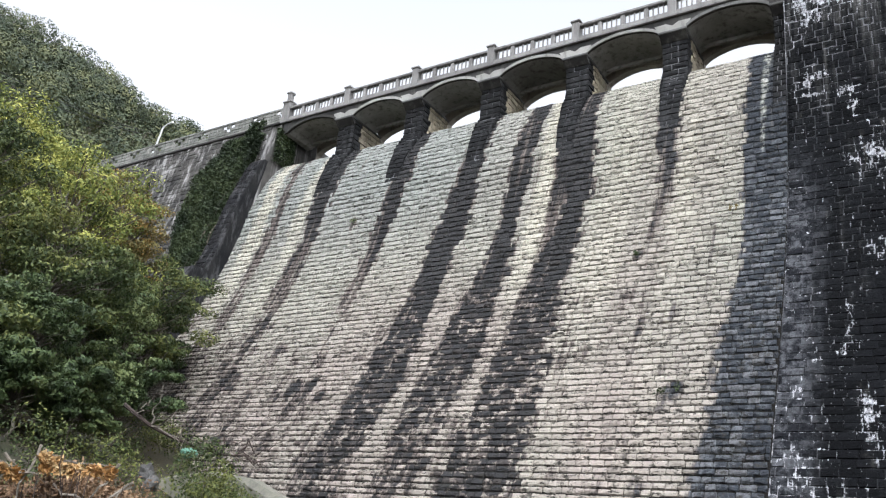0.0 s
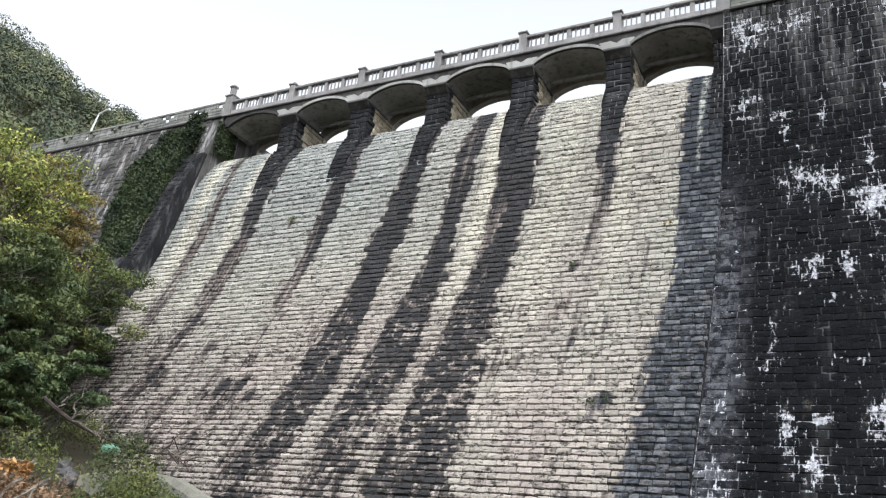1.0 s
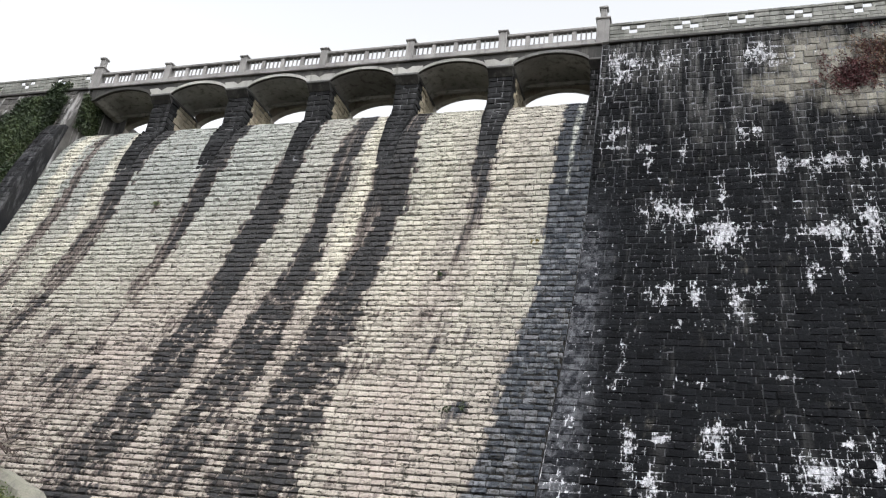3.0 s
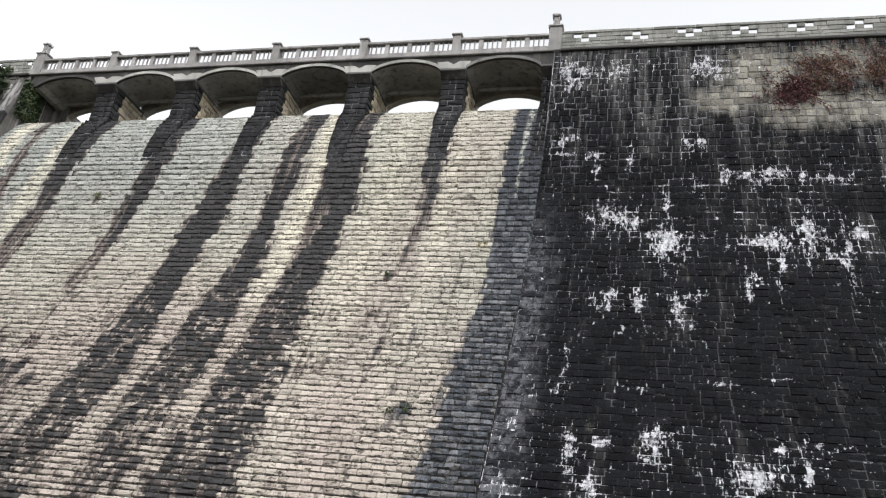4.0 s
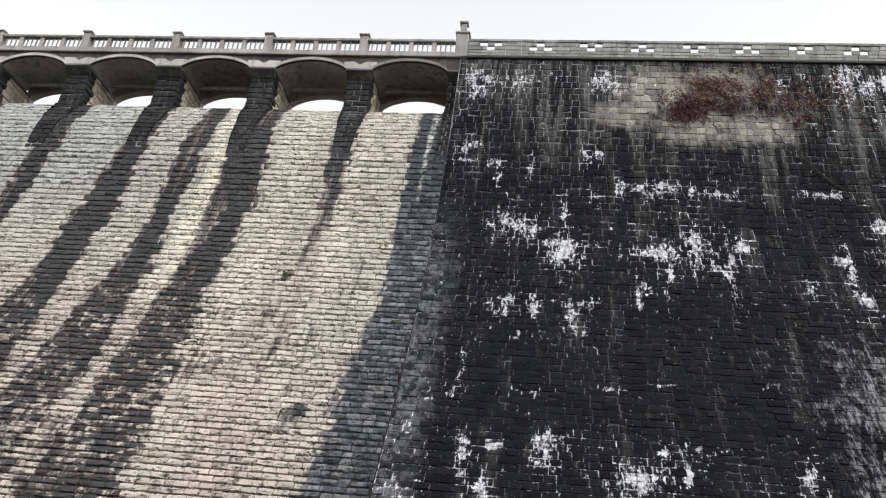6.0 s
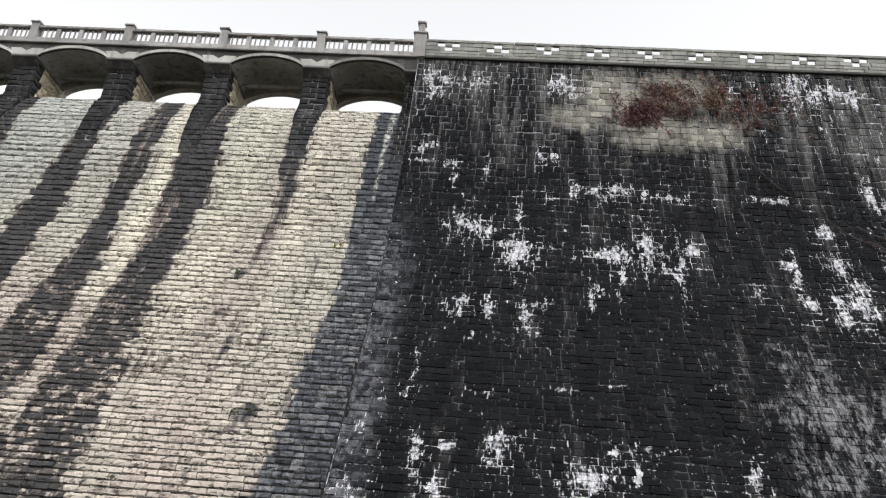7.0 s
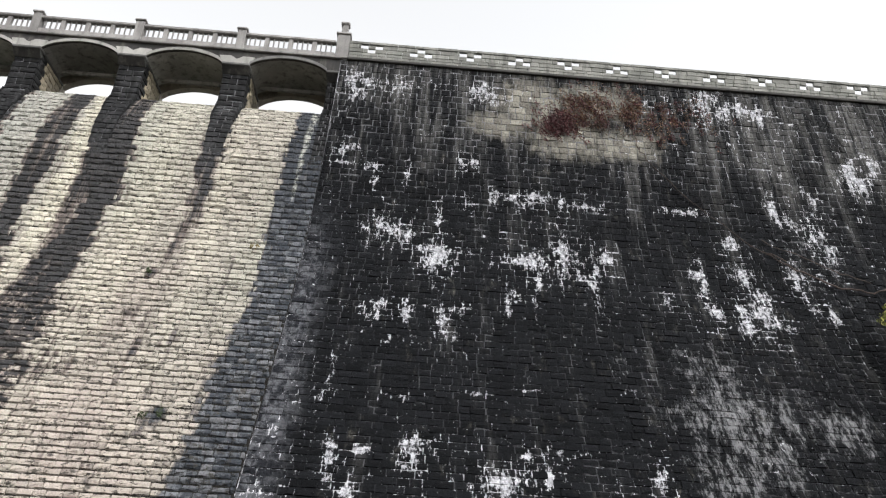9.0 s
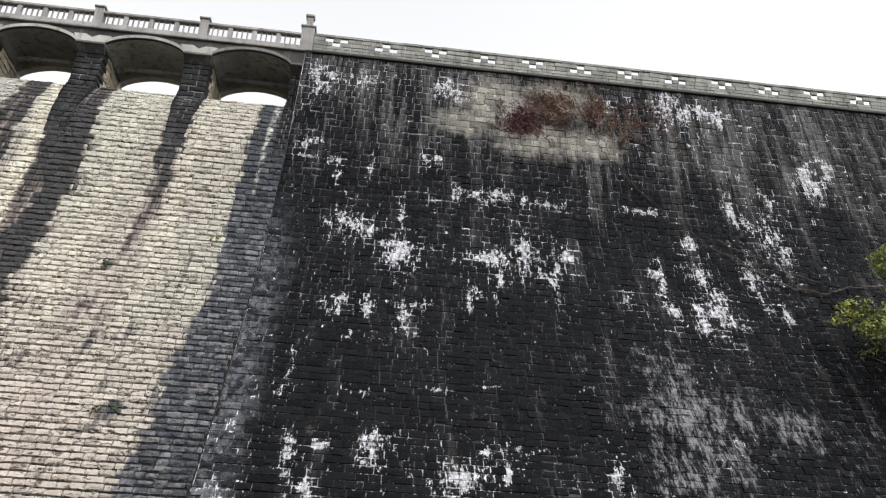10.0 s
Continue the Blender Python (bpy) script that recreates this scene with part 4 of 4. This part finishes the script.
# red creeper and bare stems on the right wall
rng = np.random.default_rng(32)
creeper = thing("creeper", "reddish autumn creeper with bare stems on the dam wall", "creeper")
cl, stems = [], []
CLUMPS = [(10.75, 23.8, 0.55, 0.45, 70, 0.5), (12.5, 24.4, 0.75, 0.55, 90, 0.5), (12.0, 25.5, 0.8, 0.4, 50, 0.8), (14.2, 25.2, 0.35, 0.9, 60, 0.3), (15.6, 24.2, 0.6, 0.8, 40, 0.3), (17.2, 24.8, 0.8, 0.8, 40, 0.2)]
bare = []
for i, (cx, cz, wx, wz, n, lean) in enumerate(CLUMPS):
    for _ in range(n):
        x0, z0 = rng.normal(cx, wx), min(rng.normal(cz, wz), 26.6)
        x1, z1 = x0 - rng.uniform(0.3, 0.9) * lean, min(z0 + rng.uniform(0.1, 0.6), 27.0)
        a, b = (x0, face_y(z0) - 0.1, z0), (x1, face_y(z1) - rng.uniform(0.12, 0.3), z1)
        stems.append(tube(wander(a, b, 3, 0.03, rng), [0.014, 0.012, 0.009, 0.005], 4))
        for t in np.linspace(0, 1, 6):
            (cl if i == 0 or rng.random() < 0.3 else bare).append(np.array(a) * (1 - t) + np.array(b) * t)
v, f = leaves(cl, np.full(len(cl), 0.16), 6500, 0.05, rng, shell=0.0)
part("leaves", leaf_mesh("leaves", v, f, LEAF_RED), creeper, "dull red small leaves")
v, f = leaves(bare, np.full(len(bare), 0.16), 4500, 0.04, rng, shell=0.0)
part("withered_leaves", leaf_mesh("withered_leaves", v, f, LEAF_DRY), creeper, "brown withered leaves")
tagged(part("brushwood", mesh_of("brushwood", *joined(*stems), DEAD_WOOD), creeper, "fine bare brown twigs"), kind="stuff")
for thick, way in ((0.022, [(14.3, 22.8), (14.6, 22.0), (16.4, 19.7), (18.5, 17.5), (19.8, 16.8)]), (0.035, [(18.9, 17.3), (19.8, 16.6), (21.5, 15.55), (22.9, 15.35), (24.2, 15.9), (25.6, 16.1)]),
                   (0.02, [(19.0, 17.9), (21.4, 16.6), (23.0, 15.9)]), (0.02, [(14.2, 26.4), (14.1, 24.5), (14.3, 22.6)])):
    for a, b in zip(way, way[1:]):
        me = mesh_of("stem", *tube(wander((a[0], face_y(a[1]) - 0.18, a[1]), (b[0], face_y(b[1]) - 0.18, b[1]), 6, 0.04, rng), np.full(7, thick), 5), DEAD_WOOD)
        part("stem", me, creeper, "bare brown woody stem")

# tree at the right end of the wall
tree(24.8, -7.2, 11.9, 3.8, LEAF_BRIGHT, "yellow-green tree growing against the end of the dam wall", 14000, 0.075, 77, lumps=50, low=0.55)


# a point at some distance along the first view
def toward(way, dist):
    return Vector(EYE) + Vector(way).normalized() * dist


# fallen bare branch over the stream
rng = np.random.default_rng(51)
branch = thing("fallen_branch", "bare fallen branch with thin grey twigs", "branch")
a, b = toward((-0.80, 0.584, 0.142), 26), toward((-0.708, 0.698, 0.103), 24.5)
spine = wander(a, b, 9, 0.07, rng)
for i, q in enumerate(spine):
    q[2] -= 0.35 * math.sin(math.pi * i / 9)
part("limb", mesh_of("limb", *tube(spine, np.linspace(0.065, 0.022, 10), 7), DEAD_WOOD), branch)
for i in range(30):
    s = spine[rng.integers(1, 10)]
    e = s + np.array([rng.uniform(-0.3, 2.2), rng.uniform(-0.5, 1.0), rng.uniform(-0.5, 1.5)])
    part("twig", mesh_of("twig", *tube(wander(s, e, 7, 0.08, rng), np.linspace(0.022, 0.005, 8), 4), PALE_TWIG if i % 2 else DEAD_WOOD), branch)

# bush, boulder, pale wall end and a green bag at the foot of the bank
rng = np.random.default_rng(61)


def bush(c, s, mat, label, count, size, seed):
    r = np.random.default_rng(seed)
    b = thing("bush", label, "bush")
    cs = [np.array(c) + r.normal(0, 0.45, 3) * s * np.array([1, 1, 0.5]) for _ in range(14)]
    v, f = leaves(cs, np.full(14, s * 0.45), count, size, r, shell=0.3)
    part("foliage", leaf_mesh("foliage", v, f, mat), b)
    st = [tube(wander((c[0], c[1], c[2] - s * 1.2), q, 4, 0.05, r), np.linspace(0.03, 0.008, 5), 4) for q in cs]
    tagged(part("brushwood", mesh_of("brushwood", *joined(*st), BARK), b), kind="stuff")
    return b


c = toward((-0.736, 0.675, 0.018), 20)
bush(c, 1.75, LEAF_MID, "round green bush above the stream bed", 24000, 0.042, 62)

# low pale wall end by the stream, a green bag on it, boulders beside it
ends = [toward((-0.765, 0.637, 0.07), 27.5), toward((-0.735, 0.668, 0.08), 26.5), toward((-0.708, 0.70, 0.078), 25.5), toward((-0.684, 0.727, 0.062), 24.5), toward((-0.66, 0.75, 0.02), 24.0)]
low_wall = thing("kerb_wall", "low pale concrete wall end sloping to the stream", "low wall")
kv = []
for q in ends:
    kv += [(q.x - 0.5, q.y - 0.1, -0.5), (q.x + 0.35, q.y + 0.3, -0.5), (q.x + 0.3, q.y + 0.25, q.z - 0.02), (q.x - 0.02, q.y + 0.05, q.z + 0.04), (q.x - 0.25, q.y - 0.1, q.z - 0.06)]
kf = [[0, 1, 2, 3, 4], [24, 23, 22, 21, 20]]
for i in range(4):
    for k in range(5):
        kf.append([i * 5 + k, i * 5 + 5 + k, i * 5 + 5 + (k + 1) % 5, i * 5 + (k + 1) % 5])
part("coping", mesh_of("coping", kv, kf, PALE_CONCRETE), low_wall)


def lump(name, c, s, mat, label, category, seed, rough=0.35):
    bm = bmesh.new()
    bmesh.ops.create_icosphere(bm, subdivisions=3, radius=1.0)
    for v in bm.verts:
        d = 1 + rough * noise.noise(v.co * 1.3 + Vector((seed, 0, 0))) + rough * 0.4 * noise.noise(v.co * 3.7 + Vector((seed, 5, 0)))
        v.co = Vector((v.co.x * s[0], v.co.y * s[1], v.co.z * s[2])) * d + Vector(c)
    me = bpy.data.meshes.new(name)
    bm.to_mesh(me)
    bm.free()
    me.materials.append(mat)
    return thing(name, label, category, data=me)


q = toward((-0.754, 0.649, 0.0985), 25.6)
lump("plastic_bag", (q.x, q.y, q.z), (0.26, 0.24, 0.15), GREEN_CLOTH, "crumpled turquoise plastic bag on the low wall", "bag", 3)
for i, (w, d, s) in enumerate((((-0.781, 0.619, 0.075), 23, 0.22), ((-0.777, 0.624, 0.064), 22.6, 0.2))):
    q = toward(w, d)
    lump("boulder", (q.x, q.y, q.z - s * 0.3), (s, s * 0.8, s * 0.9), ROCK, "rough grey boulder at the foot of the bank", "boulder", 7 + i, 0.7)

# leaf litter and dead twigs over the slope below the trees
rng = np.random.default_rng(81)
cs = [toward((-0.825 + rng.normal(0, 0.026), 0.565 + rng.normal(0, 0.032), 0.03 + rng.normal(0, 0.014)), rng.uniform(15, 20)) for _ in range(90)]
v, f = leaves(cs, np.full(90, 0.4), 12000, 0.04, rng, shell=0.1)
thing("leaf_litter", "brown dead leaves and twigs heaped on the slope", "leaf litter", kind="stuff", data=leaf_mesh("leaf_litter", v, f, LEAF_DRY))

# withered broad leaves and pale sticks in the foreground
rng = np.random.default_rng(71)
dry = thing("dry_plant", "withered orange-brown plant with pale broken sticks", "dead plant")
for a, b in (((-0.846, 0.527, 0.088), (-0.855, 0.515, 0.02)), ((-0.80, 0.595, 0.078), (-0.815, 0.575, 0.03)), ((-0.79, 0.61, 0.055), (-0.82, 0.57, 0.025)),
             ((-0.865, 0.50, 0.075), (-0.85, 0.52, 0.06)), ((-0.835, 0.545, 0.05), (-0.80, 0.595, 0.028)), ((-0.865, 0.5, 0.05), (-0.845, 0.53, 0.06)), ((-0.79, 0.61, 0.06), (-0.805, 0.59, 0.025))):
    part("stick", mesh_of("stick", *tube(wander(toward(a, 13), toward(b, 13), 5, 0.04, rng), np.linspace(0.024, 0.012, 6), 5), PALE_TWIG), dry, "pale bare stick")
for i in range(14):
    a = toward((-0.83 + rng.normal(0, 0.025), 0.55 + rng.normal(0, 0.03), 0.05), 13)
    part("stick", mesh_of("stick", *tube(wander((a.x, a.y, ground_z(a.x, a.y)), a + Vector(rng.normal(0, 0.3, 3)), 5, 0.05, rng), np.linspace(0.014, 0.005, 6), 4), DEAD_WOOD), dry)


# long withered leaves hanging from their ribs
for a, b, n in (((-0.843, 0.532, 0.072), (-0.802, 0.592, 0.075), 420), ((-0.845, 0.53, 0.084), (-0.832, 0.55, 0.076), 200), ((-0.868, 0.49, 0.068), (-0.85, 0.52, 0.06), 220)):
    p, q = toward(a, 13), toward(b, 13)
    r = np.random.default_rng(n)
    cs = [tuple(p.lerp(q, t) - Vector((0, 0, 0.07 + 0.05 * r.random()))) for t in r.uniform(0, 1, 40)]
    v, f = leaves(cs, np.tile((0.06, 0.06, 0.09), (40, 1)), n, 0.06, r, face=0.3, shell=0.0)
    leaf = part("leaf", leaf_mesh("leaf", v, f, LEAF_ORANGE), dry, "long withered orange leaf")
    part("rib", mesh_of("rib", *tube(wander(p, q, 6, 0.015, r), np.linspace(0.02, 0.008, 7), 5), PALE_TWIG), leaf)
cs = [toward((-0.83 + rng.normal(0, 0.03), 0.55 + rng.normal(0, 0.04), 0.03 + rng.normal(0, 0.012)), 13.5) for _ in range(26)]
v, f = leaves(cs, np.full(26, 0.3), 2500, 0.045, rng, shell=0.1)
part("litter", leaf_mesh("litter", v, f, LEAF_DRY), dry)

# white leaning post with an arm on the crest, wires across the hill
lamp = thing("street_lamp", "white leaning lamp post with a short arm on the crest", "lamp post")
part("pole", mesh_of("pole", *tube([(-44.4, 0.9, 27.4), (-44.2, 0.9, 28.6), (-43.75, 0.9, 30.6)], [0.09, 0.08, 0.06], 8), WHITE_METAL), lamp)
part("arm", mesh_of("arm", *tube([(-43.75, 0.9, 30.55), (-43.3, 0.9, 30.75), (-42.7, 0.9, 30.8)], [0.06, 0.05, 0.09], 8), WHITE_METAL), lamp)
for i, up in enumerate((0.0, 0.55)):
    a, b = toward((-0.85, 0.32, 0.455), 48) + Vector((0, 0, up)), toward((-0.755, 0.495, 0.432), 52) + Vector((0, 0, up * 0.4))
    pts = [a.lerp(b, t) - Vector((0, 0, 0.5 * 4 * t * (1 - t))) for t in np.linspace(0, 1, 20)]
    thing("cable", "thin black overhead wire across the hillside", "cable", "overhead wires", data=mesh_of("cable", *tube(pts, [0.022] * 20, 4), CABLE))

# small tufts rooted in the spillway joints
for i, (x, z, s, m) in enumerate(((-21.5, 18.2, 0.22, LEAF_DARK), (-2.9, 7.5, 0.17, LEAF_IVY), (-3.4, 7.4, 0.15, LEAF_IVY), (-1.9, 15.3, 0.2, LEAF_AUTUMN), (-5.4, 13.6, 0.14, LEAF_DARK))):
    r = np.random.default_rng(90 + i)
    tuft = thing("weed", "small dark weed rooted in a joint of the spillway", "weed", "weeds on the spillway")
    cs = [(x + r.normal(0, s * 0.6), face_y(z) - 0.12 - r.uniform(0, 0.15), z + r.normal(0, s * 0.35)) for _ in range(8)]
    v, f = leaves(cs, np.full(8, s * 0.45), 70, 0.04, r, shell=0.0)
    part("foliage", leaf_mesh("foliage", v, f, m), tuft)

# ---- the blocks of the dam, nearest ones loose ----
masonry(wall_right, WALL_SLOPE, 0.02, 34.0, 2.0, WALL_SLOPE.s[-1] - 0.02, WALL, seed=5, rise=(0.285, 0.42), low=0.006, high=0.045, chip=0.2, gap=0.018, side=0.018, wide=0.45, near=(1.0, 7.6, 6.5, 12.0))
masonry(spillway, SPILL_SLOPE, -30.2, -0.02, 2.0, SPILL_SLOPE.s[-1] - 0.5, SPILL, seed=6, rise=(0.24, 0.37), wide=0.39, low=0.05, high=0.082, chip=0.6, gap=0.052, side=0.008, near=(-8.0, -2.4, 5.0, 10.6))
masonry(wall_left, WALL_SLOPE, -50.0, -31.0, 17.0, WALL_SLOPE.s[-1] - 0.02, LEFT_WALL, seed=7, rise=(0.36, 0.42), near=(-36.0, -31.0, 23.0, 28.3))
